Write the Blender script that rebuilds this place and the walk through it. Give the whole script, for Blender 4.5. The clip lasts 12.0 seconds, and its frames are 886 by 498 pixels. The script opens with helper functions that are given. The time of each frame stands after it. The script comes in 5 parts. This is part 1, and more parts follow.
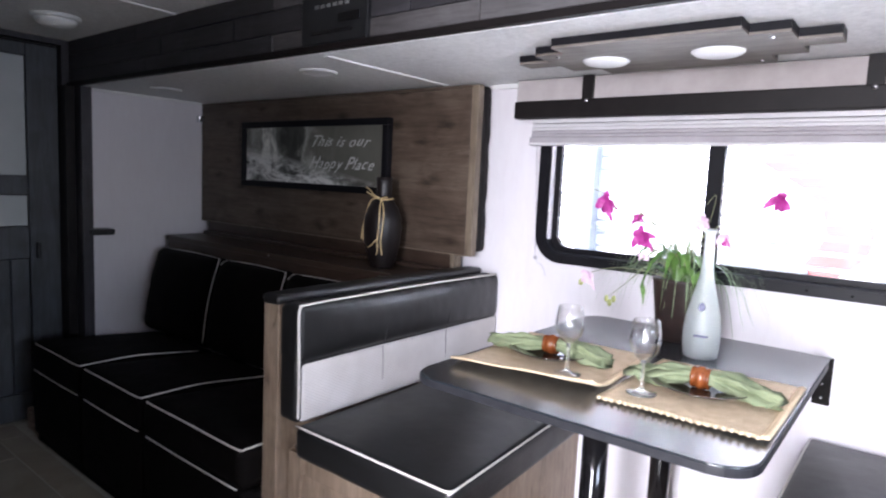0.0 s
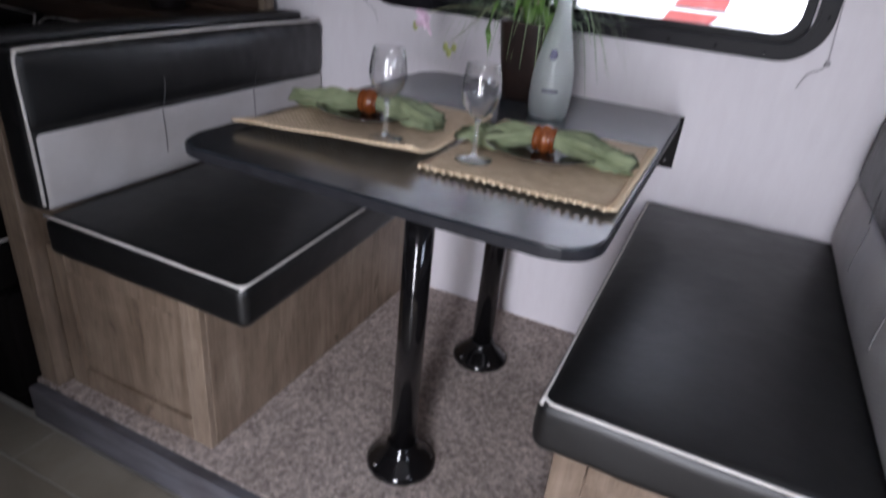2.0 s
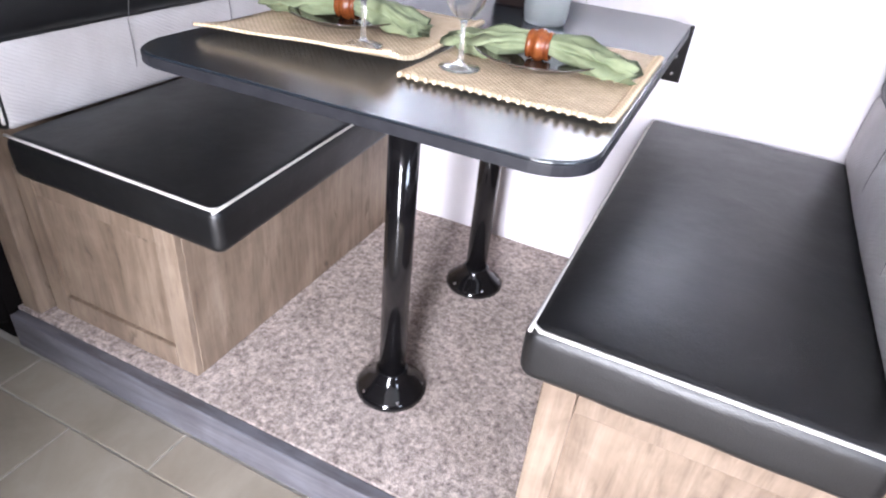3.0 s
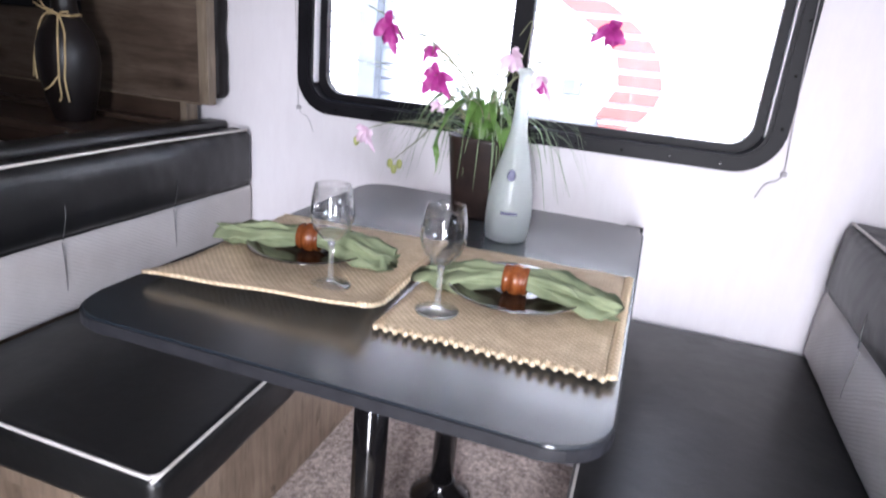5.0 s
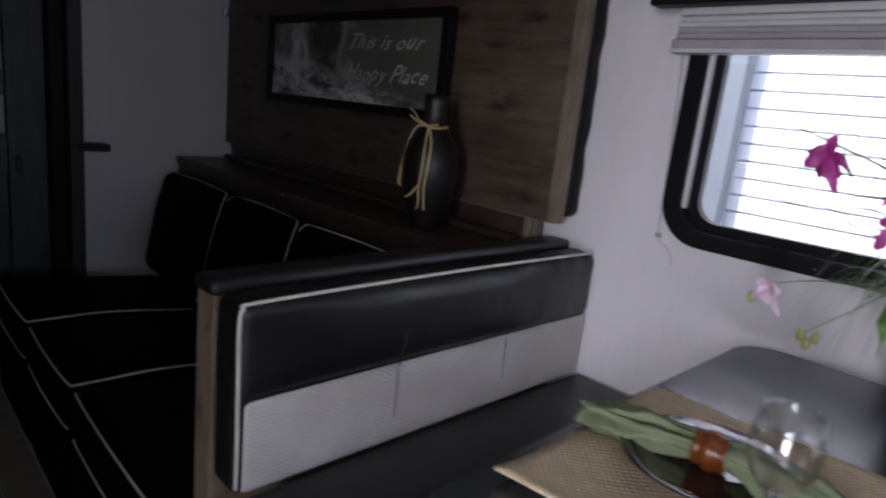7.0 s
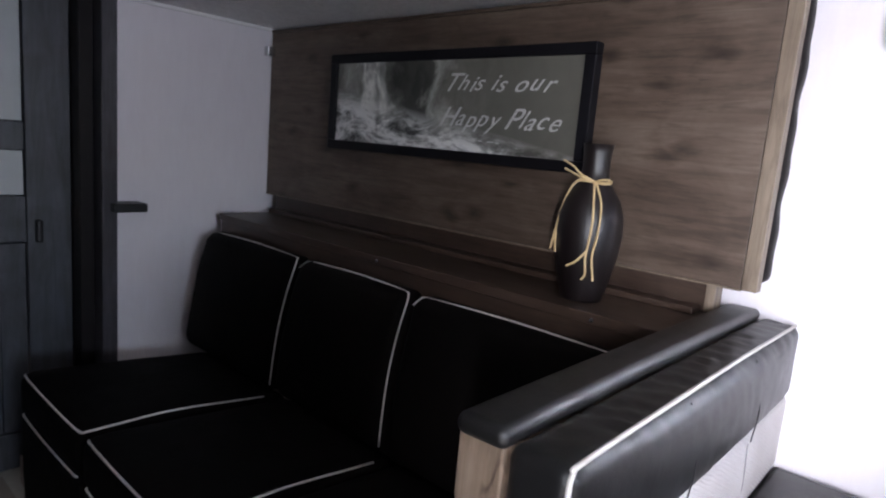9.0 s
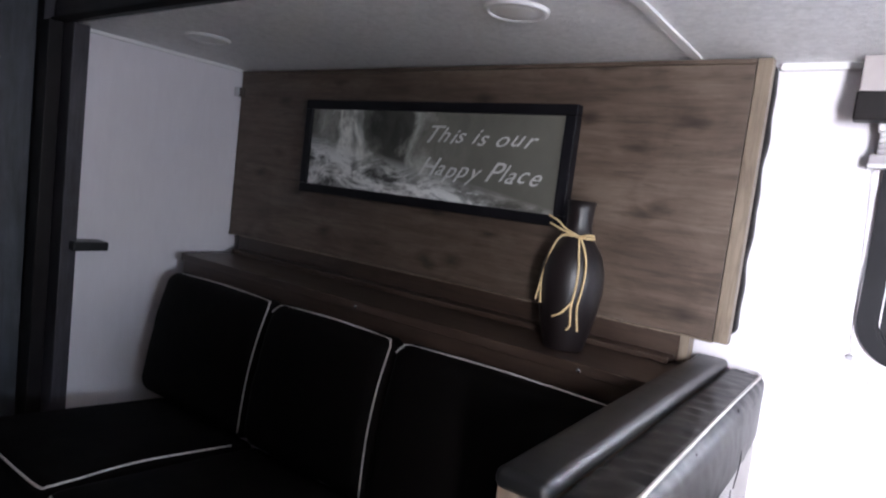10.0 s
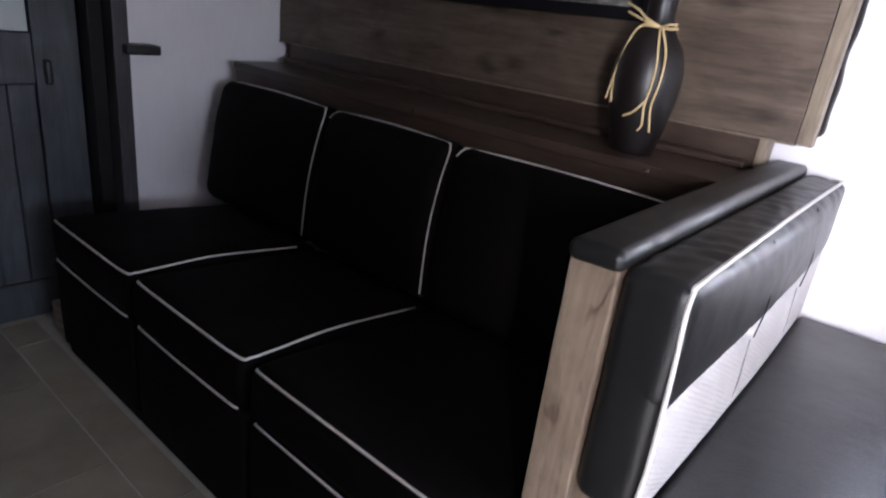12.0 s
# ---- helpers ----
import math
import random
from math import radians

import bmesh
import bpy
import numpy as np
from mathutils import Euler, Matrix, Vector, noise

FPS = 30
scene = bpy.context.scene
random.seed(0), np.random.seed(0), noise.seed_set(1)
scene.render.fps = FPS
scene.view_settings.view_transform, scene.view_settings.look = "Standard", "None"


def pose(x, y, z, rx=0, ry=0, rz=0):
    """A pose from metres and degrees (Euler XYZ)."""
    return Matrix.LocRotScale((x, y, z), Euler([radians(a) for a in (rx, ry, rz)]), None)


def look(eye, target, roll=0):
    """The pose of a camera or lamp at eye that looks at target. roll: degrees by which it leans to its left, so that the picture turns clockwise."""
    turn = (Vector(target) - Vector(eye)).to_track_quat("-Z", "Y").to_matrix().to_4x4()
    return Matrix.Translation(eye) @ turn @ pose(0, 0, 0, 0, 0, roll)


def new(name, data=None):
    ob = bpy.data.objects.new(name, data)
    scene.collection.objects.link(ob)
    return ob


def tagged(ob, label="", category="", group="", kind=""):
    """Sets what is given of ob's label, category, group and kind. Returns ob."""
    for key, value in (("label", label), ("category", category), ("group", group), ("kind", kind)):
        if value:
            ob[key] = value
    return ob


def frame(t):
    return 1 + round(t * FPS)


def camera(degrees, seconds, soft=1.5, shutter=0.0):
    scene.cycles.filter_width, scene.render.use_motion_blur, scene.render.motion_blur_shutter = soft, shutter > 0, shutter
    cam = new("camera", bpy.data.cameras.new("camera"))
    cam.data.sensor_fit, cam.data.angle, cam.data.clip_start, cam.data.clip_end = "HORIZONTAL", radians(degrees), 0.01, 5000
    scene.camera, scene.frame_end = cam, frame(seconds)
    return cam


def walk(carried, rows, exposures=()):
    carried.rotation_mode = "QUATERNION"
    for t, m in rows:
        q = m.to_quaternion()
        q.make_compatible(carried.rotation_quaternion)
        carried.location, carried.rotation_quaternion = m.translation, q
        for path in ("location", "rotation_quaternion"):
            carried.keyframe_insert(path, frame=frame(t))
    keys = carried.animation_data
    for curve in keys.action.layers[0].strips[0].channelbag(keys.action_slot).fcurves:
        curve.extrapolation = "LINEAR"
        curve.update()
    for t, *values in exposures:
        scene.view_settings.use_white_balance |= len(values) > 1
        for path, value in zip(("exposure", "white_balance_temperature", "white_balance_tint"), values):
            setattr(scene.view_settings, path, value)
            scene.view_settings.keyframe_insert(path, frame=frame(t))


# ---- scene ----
cam = camera(71.4, 12.0, soft=2.1, shutter=0.4)
PATH = [
    (0, (0.01, 0.186, 1.257), (-1.218, 1.749, 1.039), 2.7),
    (0.5, (0.029, 0.29, 1.272), (-1.084, 1.941, 1.079), 3.5),
    (1, (-0.016, 0.33, 1.278), (-0.804, 2.162, 1.126), 3.1),
    (1.5, (-0.058, 0.394, 1.232), (-0.751, 2.213, 0.774), 4.1),
    (2, (-0.062, 0.499, 1.158), (-0.774, 2.145, 0.274), 5.8),
    (2.5, (-0.054, 0.538, 1.113), (-0.723, 2.073, 0.019), 5.7),
    (4.5, (-0.132, 0.635, 1.177), (-0.727, 2.354, 0.346), 4.8),
    (5, (-0.177, 0.653, 1.203), (-0.751, 2.46, 0.566), 5.5),
    (5.5, (-0.202, 0.711, 1.206), (-0.874, 2.517, 0.673), 5.5),
    (6, (-0.25, 0.798, 1.229), (-1.226, 2.477, 0.751), 4.8),
    (6.5, (-0.308, 0.843, 1.228), (-1.568, 2.321, 0.751), 5.5),
    (7, (-0.453, 0.811, 1.228), (-1.837, 2.186, 0.786), 6.3),
    (7.5, (-0.628, 0.733, 1.222), (-2.066, 2.047, 0.771), 4.8),
    (9.3, (-1.045, 0.652, 1.231), (-2.282, 2.192, 0.918), 5.6),
    (9.5, (-1.069, 0.626, 1.236), (-2.254, 2.207, 0.923), 6.1),
    (10, (-1.084, 0.57, 1.244), (-2.243, 2.189, 1.061), 6.9),
    (10.5, (-1.085, 0.56, 1.258), (-2.245, 2.183, 1.118), 6.9),
    (11, (-1.092, 0.56, 1.226), (-2.257, 2.157, 0.92), 7.0),
    (11.5, (-1.101, 0.564, 1.182), (-2.259, 2.097, 0.626), 7.2),
    (12, (-1.11, 0.569, 1.155), (-2.266, 2.037, 0.442), 7.1),
]
STOPS = [(0, 3.2), (0.5, 2.35), (1, 1.42), (1.5, 1.0), (2, 1.65), (2.5, 3.15), (4.5, 3.5), (5, 2.8), (5.5, 2.3), (6, 1.5), (6.5, 1.5), (7, 1.52), (7.5, 1.8), (9.5, 3.9), (10.5, 3.6), (11, 3.42), (12, 3.8)]
EXPOSURES = [(t, stops, 5900, 17) for t, stops in STOPS]
walk(cam, [(t, look(eye, target, roll)) for t, eye, target, roll in PATH], EXPOSURES)

# ---- light ----
SUN_UP, SUN_TURN = 48.0, 200.0      # degrees above the horizon, compass turn
world = bpy.data.worlds.new("sky")
scene.world = world
world.use_nodes = True
wn = world.node_tree.nodes
sky = wn.new("ShaderNodeTexSky")
sky.sky_type = "NISHITA"
sky.sun_disc = False
sky.sun_elevation, sky.sun_rotation = radians(SUN_UP), radians(SUN_TURN)
sky.air_density, sky.dust_density = 1.0, 2.0
wn["Background"].inputs["Strength"].default_value = 0.15
world.node_tree.links.new(sky.outputs[0], wn["Background"].inputs["Color"])

sun_data = bpy.data.lights.new("sun", "SUN")
sun_data.energy, sun_data.angle, sun_data.color = 3.1, radians(0.6), (1.0, 0.96, 0.9)
sun = new("sun", sun_data)
sun.matrix_world = look((0, 0, 0), (-math.sin(radians(SUN_TURN)) * math.cos(radians(SUN_UP)),
                                    -math.cos(radians(SUN_TURN)) * math.cos(radians(SUN_UP)), -math.sin(radians(SUN_UP))))

# daylight in the open entry door behind the walk
door_light = bpy.data.lights.new("entry_daylight", "AREA")
door_light.shape, door_light.size, door_light.size_y = "RECTANGLE", 0.38, 1.6
door_light.energy, door_light.color = 8.5, (1.0, 0.985, 0.96)
door_light.spread = radians(110)
lamp = new("entry_daylight", door_light)
lamp.matrix_world = look((0.12, -1.14, 0.95), (-0.15, 0.0, 0.50))

# lamp in an assumed, unseen window, added to brighten the sofa's end wall
end_light = bpy.data.lights.new("assumed_window_light", "AREA")
end_light.shape, end_light.size, end_light.size_y = "RECTANGLE", 0.62, 0.42
end_light.energy, end_light.color = 2.4, (0.87, 0.94, 1.0)
lamp = new("assumed_window_light", end_light)
lamp.matrix_world = look((1.32, 0.55, 1.27), (0.0, 0.62, 1.2))

# ---- materials ----
def mat(name, colour, rough=0.5, metal=0.0):
    m = bpy.data.materials.new(name)
    m.use_nodes = True
    b = m.node_tree.nodes["Principled BSDF"]
    b.inputs["Base Color"].default_value = (*colour, 1)
    b.inputs["Roughness"].default_value = rough
    b.inputs["Metallic"].default_value = metal
    return m


def node(m, kind, links=(), **values):
    """A node in a material; values by input name, links as (input, socket)."""
    n = m.node_tree.nodes.new(kind)
    for key, value in values.items():
        n.inputs[key.replace("_", " ")].default_value = value
    for key, socket in links:
        m.node_tree.links.new(socket, n.inputs[key])
    return n


def shader(m):
    return m.node_tree.nodes["Principled BSDF"]


def coords(m, scale=(1, 1, 1), turn=(0, 0, 0)):
    tc = m.node_tree.nodes.new("ShaderNodeTexCoord")
    mp = node(m, "ShaderNodeMapping", [("Vector", tc.outputs["Object"])])
    mp.inputs["Scale"].default_value = scale
    mp.inputs["Rotation"].default_value = [radians(a) for a in turn]
    return mp.outputs[0]


def ramp(m, fac, stops):
    r = node(m, "ShaderNodeValToRGB", [("Fac", fac)])
    els = r.color_ramp.elements
    while len(els) < len(stops):
        els.new(0.5)
    for e, (p, c) in zip(els, stops):
        e.position, e.color = p, (*c, 1) if len(c) == 3 else c
    return r.outputs[0]


def noise_tex(m, vector, scale, detail=4.0, rough=0.55, distort=0.0):
    return node(m, "ShaderNodeTexNoise", [("Vector", vector)], Scale=scale, Detail=detail, Roughness=rough, Distortion=distort).outputs["Fac"]


def mix(m, kind, fac, a, b):
    n = m.node_tree.nodes.new("ShaderNodeMix")
    n.data_type, n.blend_type = "RGBA", kind
    for key, value in ((0, fac), (6, a), (7, b)):
        if hasattr(value, "links"):
            m.node_tree.links.new(value, n.inputs[key])
        else:
            n.inputs[key].default_value = value
    return n.outputs[2]


def bump(m, height, strength=0.2, distance=0.002, below=None):
    b = node(m, "ShaderNodeBump", [("Height", height)], Strength=strength, Distance=distance)
    if below is not None:
        m.node_tree.links.new(below, b.inputs["Normal"])
    m.node_tree.links.new(b.outputs[0], shader(m).inputs["Normal"])
    return b.outputs[0]


def colour(m, socket):
    m.node_tree.links.new(socket, shader(m).inputs["Base Color"])


def roughness(m, fac, low, high):
    r = node(m, "ShaderNodeMapRange", [("Value", fac)])
    r.inputs["To Min"].default_value, r.inputs["To Max"].default_value = low, high
    m.node_tree.links.new(r.outputs[0], shader(m).inputs["Roughness"])


def mottled(name, a, b, scale, rough=0.5, fine=0.0, grain=300.0, depth=0.001, metal=0.0, spread=0.0):
    """A plain surface with slow stains between two colours and a fine relief."""
    m = mat(name, a, rough, metal)
    v = coords(m)
    n = noise_tex(m, v, scale, 5, 0.6)
    colour(m, ramp(m, n, [(0.3, a), (0.7, b)]))
    if spread:
        roughness(m, n, rough - spread, rough + spread)
    if fine:
        bump(m, noise_tex(m, v, grain, 3), fine, depth)
    return m


def leather(name, a, b, rough=0.42):
    m = mat(name, a, rough)
    v = coords(m)
    colour(m, ramp(m, noise_tex(m, v, 6, 5, 0.6), [(0.3, a), (0.7, b)]))
    cells = node(m, "ShaderNodeTexVoronoi", [("Vector", v)], Scale=420.0)
    first = bump(m, cells.outputs["Distance"], 0.25, 0.0008)
    bump(m, noise_tex(m, v, 22, 4), 0.18, 0.006, first)
    roughness(m, noise_tex(m, v, 14, 4), rough - 0.08, rough + 0.1)
    return m


def wood(name, tones, along, rough=0.5, streak=16.0, knots=True, seed=0.0, soft_line=(0.42, 0.39, 0.37), across=None):
    """Printed weathered wood, its grain along one axis (0, 1 or 2)."""
    m = mat(name, tones[1], rough)
    scale = [streak] * 3
    scale[along] = streak * 0.1
    info = m.node_tree.nodes.new("ShaderNodeObjectInfo")
    shift = node(m, "ShaderNodeVectorMath", [(0, info.outputs["Random"])])
    shift.operation = "MULTIPLY"
    shift.inputs[1].default_value = (7, 5, 9)
    tc = m.node_tree.nodes.new("ShaderNodeTexCoord")
    add = node(m, "ShaderNodeVectorMath", [(0, tc.outputs["Object"]), (1, shift.outputs[0])])
    mp = node(m, "ShaderNodeMapping", [("Vector", add.outputs[0])])
    mp.inputs["Scale"].default_value = scale
    mp.inputs["Location"].default_value = (seed, seed * 0.7, seed * 1.3)
    v = mp.outputs[0]
    slow = noise_tex(m, v, 1.0, 7, 0.66, 1.4)
    fine = noise_tex(m, v, 4.5, 5, 0.68, 0.8)
    base = ramp(m, slow, [(0.28, tones[0]), (0.5, tones[1]), (0.72, tones[2])])
    lines = ramp(m, fine, [(0.34, soft_line), (0.56, (1, 1, 1))])
    out = mix(m, "MULTIPLY", 0.6, base, lines)
    blotch = noise_tex(m, add.outputs[0], 6.5, 4, 0.6, 0.8)
    out = mix(m, "MULTIPLY", 0.65, out, ramp(m, blotch, [(0.34, (0.66, 0.6, 0.56)), (0.62, (1.1, 1.08, 1.05))]))
    if knots:
        kscale = [4.2] * 3
        kscale[along] = 2.0
        fscale = [70.0] * 3
        fscale[along] = 11.0
        mf = node(m, "ShaderNodeMapping", [("Vector", add.outputs[0])])
        mf.inputs["Scale"].default_value = fscale
        fleck = noise_tex(m, mf.outputs[0], 1.0, 3, 0.6, 0.4)
        out = mix(m, "MULTIPLY", 0.42, out, ramp(m, fleck, [(0.30, (0.42, 0.38, 0.35)), (0.43, (1, 1, 1))]))
        mk = node(m, "ShaderNodeMapping", [("Vector", add.outputs[0])])
        mk.inputs["Scale"].default_value = kscale
        wob = noise_tex(m, mk.outputs[0], 3.0, 3)
        if across is None:
            warp = node(m, "ShaderNodeVectorMath", [(0, mk.outputs[0]), (1, wob)])
            vor = node(m, "ShaderNodeTexVoronoi", [("Vector", warp.outputs[0])], Scale=2.2)
        else:
            # a board seen on one face: knots lie in its own plane
            sep = node(m, "ShaderNodeSeparateXYZ", [("Vector", mk.outputs[0])])
            bent = node(m, "ShaderNodeMath", [(0, wob)])
            bent.operation, bent.inputs[1].default_value = "MULTIPLY", 0.35
            rise = node(m, "ShaderNodeMath", [(0, sep.outputs[3 - along - across]), (1, bent.outputs[0])])
            flat = node(m, "ShaderNodeCombineXYZ", [("X", sep.outputs[along]), ("Y", rise.outputs[0])])
            vor = node(m, "ShaderNodeTexVoronoi", [("Vector", flat.outputs[0])], Scale=1.55)
            vor.voronoi_dimensions = "2D"
        spot = ramp(m, vor.outputs["Distance"], [(0.0, (0.16, 0.13, 0.12)), (0.06, (0.46, 0.41, 0.38)), (0.16, (1, 1, 1))])
        out = mix(m, "MULTIPLY", 0.8, out, spot)
    colour(m, out)
    bump(m, fine, 0.25, 0.001)
    roughness(m, slow, rough - 0.08, rough + 0.12)
    return m


def thin_glass(name, tint=(1, 1, 1), ior=1.45, low=None):
    """A thin clear shell: it lets light straight through and gleams at a slant."""
    m = mat(name, tint, 0.0)
    clear = m.node_tree.nodes.new("ShaderNodeBsdfTransparent")
    clear.inputs["Color"].default_value = (*tint, 1)
    gleam = node(m, "ShaderNodeBsdfGlossy", Roughness=0.02)
    slant = node(m, "ShaderNodeLayerWeight", Blend=0.5)
    curve = node(m, "ShaderNodeMath", [(0, slant.outputs["Facing"])])
    curve.operation, curve.inputs[1].default_value = "POWER", 2.2
    edge = node(m, "ShaderNodeMapRange", [("Value", curve.outputs[0])])
    edge.inputs["To Min"].default_value, edge.inputs["To Max"].default_value = ((ior - 1) / (ior + 1)) ** 2 * 1.5 if low is None else low, 0.95
    both = node(m, "ShaderNodeMixShader", [(0, edge.outputs[0]), (1, clear.outputs[0]), (2, gleam.outputs[0])])
    m.node_tree.links.new(both.outputs[0], m.node_tree.nodes["Material Output"].inputs["Surface"])
    return m


LEATHER = leather("dark_leather", (0.0036, 0.0035, 0.0038), (0.0062, 0.006, 0.0063), 0.41)
shader(LEATHER).inputs["Specular IOR Level"].default_value = 0.6
SOFA_LEATHER = leather("sofa_leather", (0.0035, 0.0028, 0.0027), (0.0055, 0.0042, 0.004), 0.68)
shader(SOFA_LEATHER).inputs["Specular IOR Level"].default_value = 0.06
PALE_VINYL = mat("pale_ribbed_vinyl", (0.52, 0.49, 0.48), 0.55)
_v = coords(PALE_VINYL, (1, 1, 1), (28, 0, 0))
_w = node(PALE_VINYL, "ShaderNodeTexWave", [("Vector", _v)], Scale=42.0, Distortion=2.2, Detail=1.0)
_w.bands_direction = "Z"
_n = noise_tex(PALE_VINYL, _v, 9, 5)
colour(PALE_VINYL, ramp(PALE_VINYL, _n, [(0.3, (0.47, 0.445, 0.435)), (0.7, (0.56, 0.535, 0.525))]))
bump(PALE_VINYL, _w.outputs["Fac"], 0.55, 0.0015)
SEAM = mottled("grey_seam_thread", (0.16, 0.15, 0.15), (0.22, 0.21, 0.21), 40, 0.7)
PIPING = mottled("white_piping", (0.56, 0.52, 0.48), (0.66, 0.63, 0.6), 30, 0.5, 0.2, 600)
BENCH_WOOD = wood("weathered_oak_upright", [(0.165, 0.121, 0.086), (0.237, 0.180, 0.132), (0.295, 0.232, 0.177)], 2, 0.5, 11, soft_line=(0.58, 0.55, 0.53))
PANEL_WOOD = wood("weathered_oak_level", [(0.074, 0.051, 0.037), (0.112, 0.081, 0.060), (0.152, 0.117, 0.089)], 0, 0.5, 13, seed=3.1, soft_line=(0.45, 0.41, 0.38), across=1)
EDGE_WOOD = wood("pale_oak_edge", [(0.15, 0.118, 0.084), (0.21, 0.167, 0.122), (0.27, 0.22, 0.166)], 2, 0.5, 16, False, 5.0)
CABINET = wood("dark_cabinet_wood", [(0.06, 0.045, 0.035), (0.10, 0.075, 0.06), (0.14, 0.11, 0.09)], 2, 0.5, 12, False, 1.1)
SHELF_WOOD = wood("walnut_shelf", [(0.036, 0.022, 0.016), (0.056, 0.036, 0.026), (0.078, 0.052, 0.038)], 0, 0.4, 12, False, 1.7)
ESPRESSO = wood("espresso_trim", [(0.026, 0.024, 0.03), (0.04, 0.037, 0.045), (0.06, 0.056, 0.066)], 2, 0.45, 20, False, 2.2)
DOOR_WOOD = wood("slate_stained_wood", [(0.035, 0.04, 0.048), (0.055, 0.062, 0.074), (0.085, 0.093, 0.108)], 2, 0.42, 9, False, 4.4)
PLANKS = [wood("header_plank_grey", [(0.05, 0.046, 0.048), (0.085, 0.08, 0.084), (0.12, 0.115, 0.12)], 0, 0.55, 14, False, 6.0),
          wood("header_plank_brown", [(0.075, 0.05, 0.034), (0.12, 0.084, 0.058), (0.17, 0.125, 0.09)], 0, 0.55, 14, False, 8.0),
          wood("header_plank_black", [(0.022, 0.021, 0.025), (0.038, 0.036, 0.042), (0.058, 0.056, 0.062)], 0, 0.55, 14, False, 9.0)]
STEP_WOOD = wood("grey_step_laminate", [(0.08, 0.08, 0.095), (0.13, 0.13, 0.15), (0.18, 0.18, 0.2)], 0, 0.45, 14, False, 7.0)
FIXTURE_WOOD = wood("taupe_fixture_wood", [(0.13, 0.112, 0.098), (0.185, 0.162, 0.143), (0.235, 0.21, 0.19)], 0, 0.5, 14, False, 2.9)

WALL = mat("white_wallboard", (0.74, 0.71, 0.73), 0.5)
_v = coords(WALL)
_n = noise_tex(WALL, coords(WALL, (38, 38, 9)), 1.0, 6, 0.7)
_s = noise_tex(WALL, _v, 2.5, 4)
colour(WALL, mix(WALL, "MULTIPLY", 0.5, ramp(WALL, _n, [(0.3, (0.725, 0.69, 0.715)), (0.7, (0.765, 0.735, 0.76))]),
                 ramp(WALL, _s, [(0.3, (0.93, 0.92, 0.93)), (0.7, (1, 1, 1))])))
bump(WALL, _n, 0.12, 0.001)
CEILING = mat("white_textured_ceiling", (0.78, 0.77, 0.77), 0.6)
_v = coords(CEILING)
_n = noise_tex(CEILING, _v, 55, 6, 0.7, 0.8)
colour(CEILING, ramp(CEILING, _n, [(0.34, (0.70, 0.70, 0.70)), (0.6, (0.86, 0.86, 0.86))]))
bump(CEILING, _n, 0.8, 0.005)
WHITE_TRIM = mottled("white_trim", (0.76, 0.75, 0.74), (0.82, 0.81, 0.8), 8, 0.4, 0.1)
CARPET = mat("greige_cut_pile", (0.3, 0.26, 0.24), 0.95)
_v = coords(CARPET)
_n, _f = noise_tex(CARPET, _v, 85, 4, 0.75), noise_tex(CARPET, _v, 330, 3, 0.7)
_s = noise_tex(CARPET, _v, 9, 4)
colour(CARPET, mix(CARPET, "MULTIPLY", 0.6, ramp(CARPET, _n, [(0.32, (0.18, 0.14, 0.124)), (0.5, (0.50, 0.418, 0.374)), (0.66, (0.82, 0.715, 0.655))]),
                   ramp(CARPET, _s, [(0.35, (0.72, 0.71, 0.71)), (0.65, (1, 1, 1))])))
bump(CARPET, _f, 0.9, 0.004, bump(CARPET, _n, 0.9, 0.006))
TILE = mat("stone_vinyl_tile", (0.28, 0.25, 0.2), 0.4)
_i = TILE.node_tree.nodes.new("ShaderNodeObjectInfo")
_sh = node(TILE, "ShaderNodeVectorMath", [(0, coords(TILE)), (1, _i.outputs["Random"])])
_n, _f = noise_tex(TILE, _sh.outputs[0], 5, 6, 0.62, 0.5), noise_tex(TILE, _sh.outputs[0], 60, 4, 0.6)
_t = ramp(TILE, _i.outputs["Random"], [(0.0, (0.84, 0.84, 0.83)), (1.0, (1.06, 1.04, 1.02))])
colour(TILE, mix(TILE, "MULTIPLY", 1.0, ramp(TILE, _n, [(0.3, (0.225, 0.194, 0.152)), (0.55, (0.295, 0.26, 0.21)), (0.75, (0.35, 0.315, 0.262))]), _t))
bump(TILE, _f, 0.12, 0.001, bump(TILE, _n, 0.15, 0.002))
roughness(TILE, _n, 0.34, 0.5)
GROUT = mottled("pale_grout", (0.4, 0.37, 0.32), (0.46, 0.43, 0.38), 30, 0.8)
LAMINATE = mottled("slate_laminate", (0.012, 0.0175, 0.024), (0.017, 0.023, 0.031), 260, 0.27)
shader(LAMINATE).inputs["Specular IOR Level"].default_value = 0.9
shader(LAMINATE).inputs["IOR"].default_value = 1.72
TABLE_EDGE = mottled("black_edge_band", (0.012, 0.012, 0.015), (0.022, 0.022, 0.026), 60, 0.5, 0.15, 200)
shader(TABLE_EDGE).inputs["Specular IOR Level"].default_value = 0.3
BLACK_METAL = mottled("gloss_black_metal", (0.004, 0.0036, 0.004), (0.007, 0.0065, 0.007), 20, 0.12)
BLACK_FRAME = mottled("black_window_frame", (0.006, 0.0055, 0.007), (0.010, 0.0095, 0.012), 12, 0.45, 0.1)
shader(BLACK_FRAME).inputs["Specular IOR Level"].default_value = 0.16
BLACK_PLASTIC = mottled("black_plastic", (0.008, 0.008, 0.009), (0.013, 0.013, 0.014), 30, 0.4, 0.1)
STEEL = mottled("bright_steel", (0.55, 0.55, 0.56), (0.68, 0.68, 0.68), 40, 0.25, 0, metal=1.0)
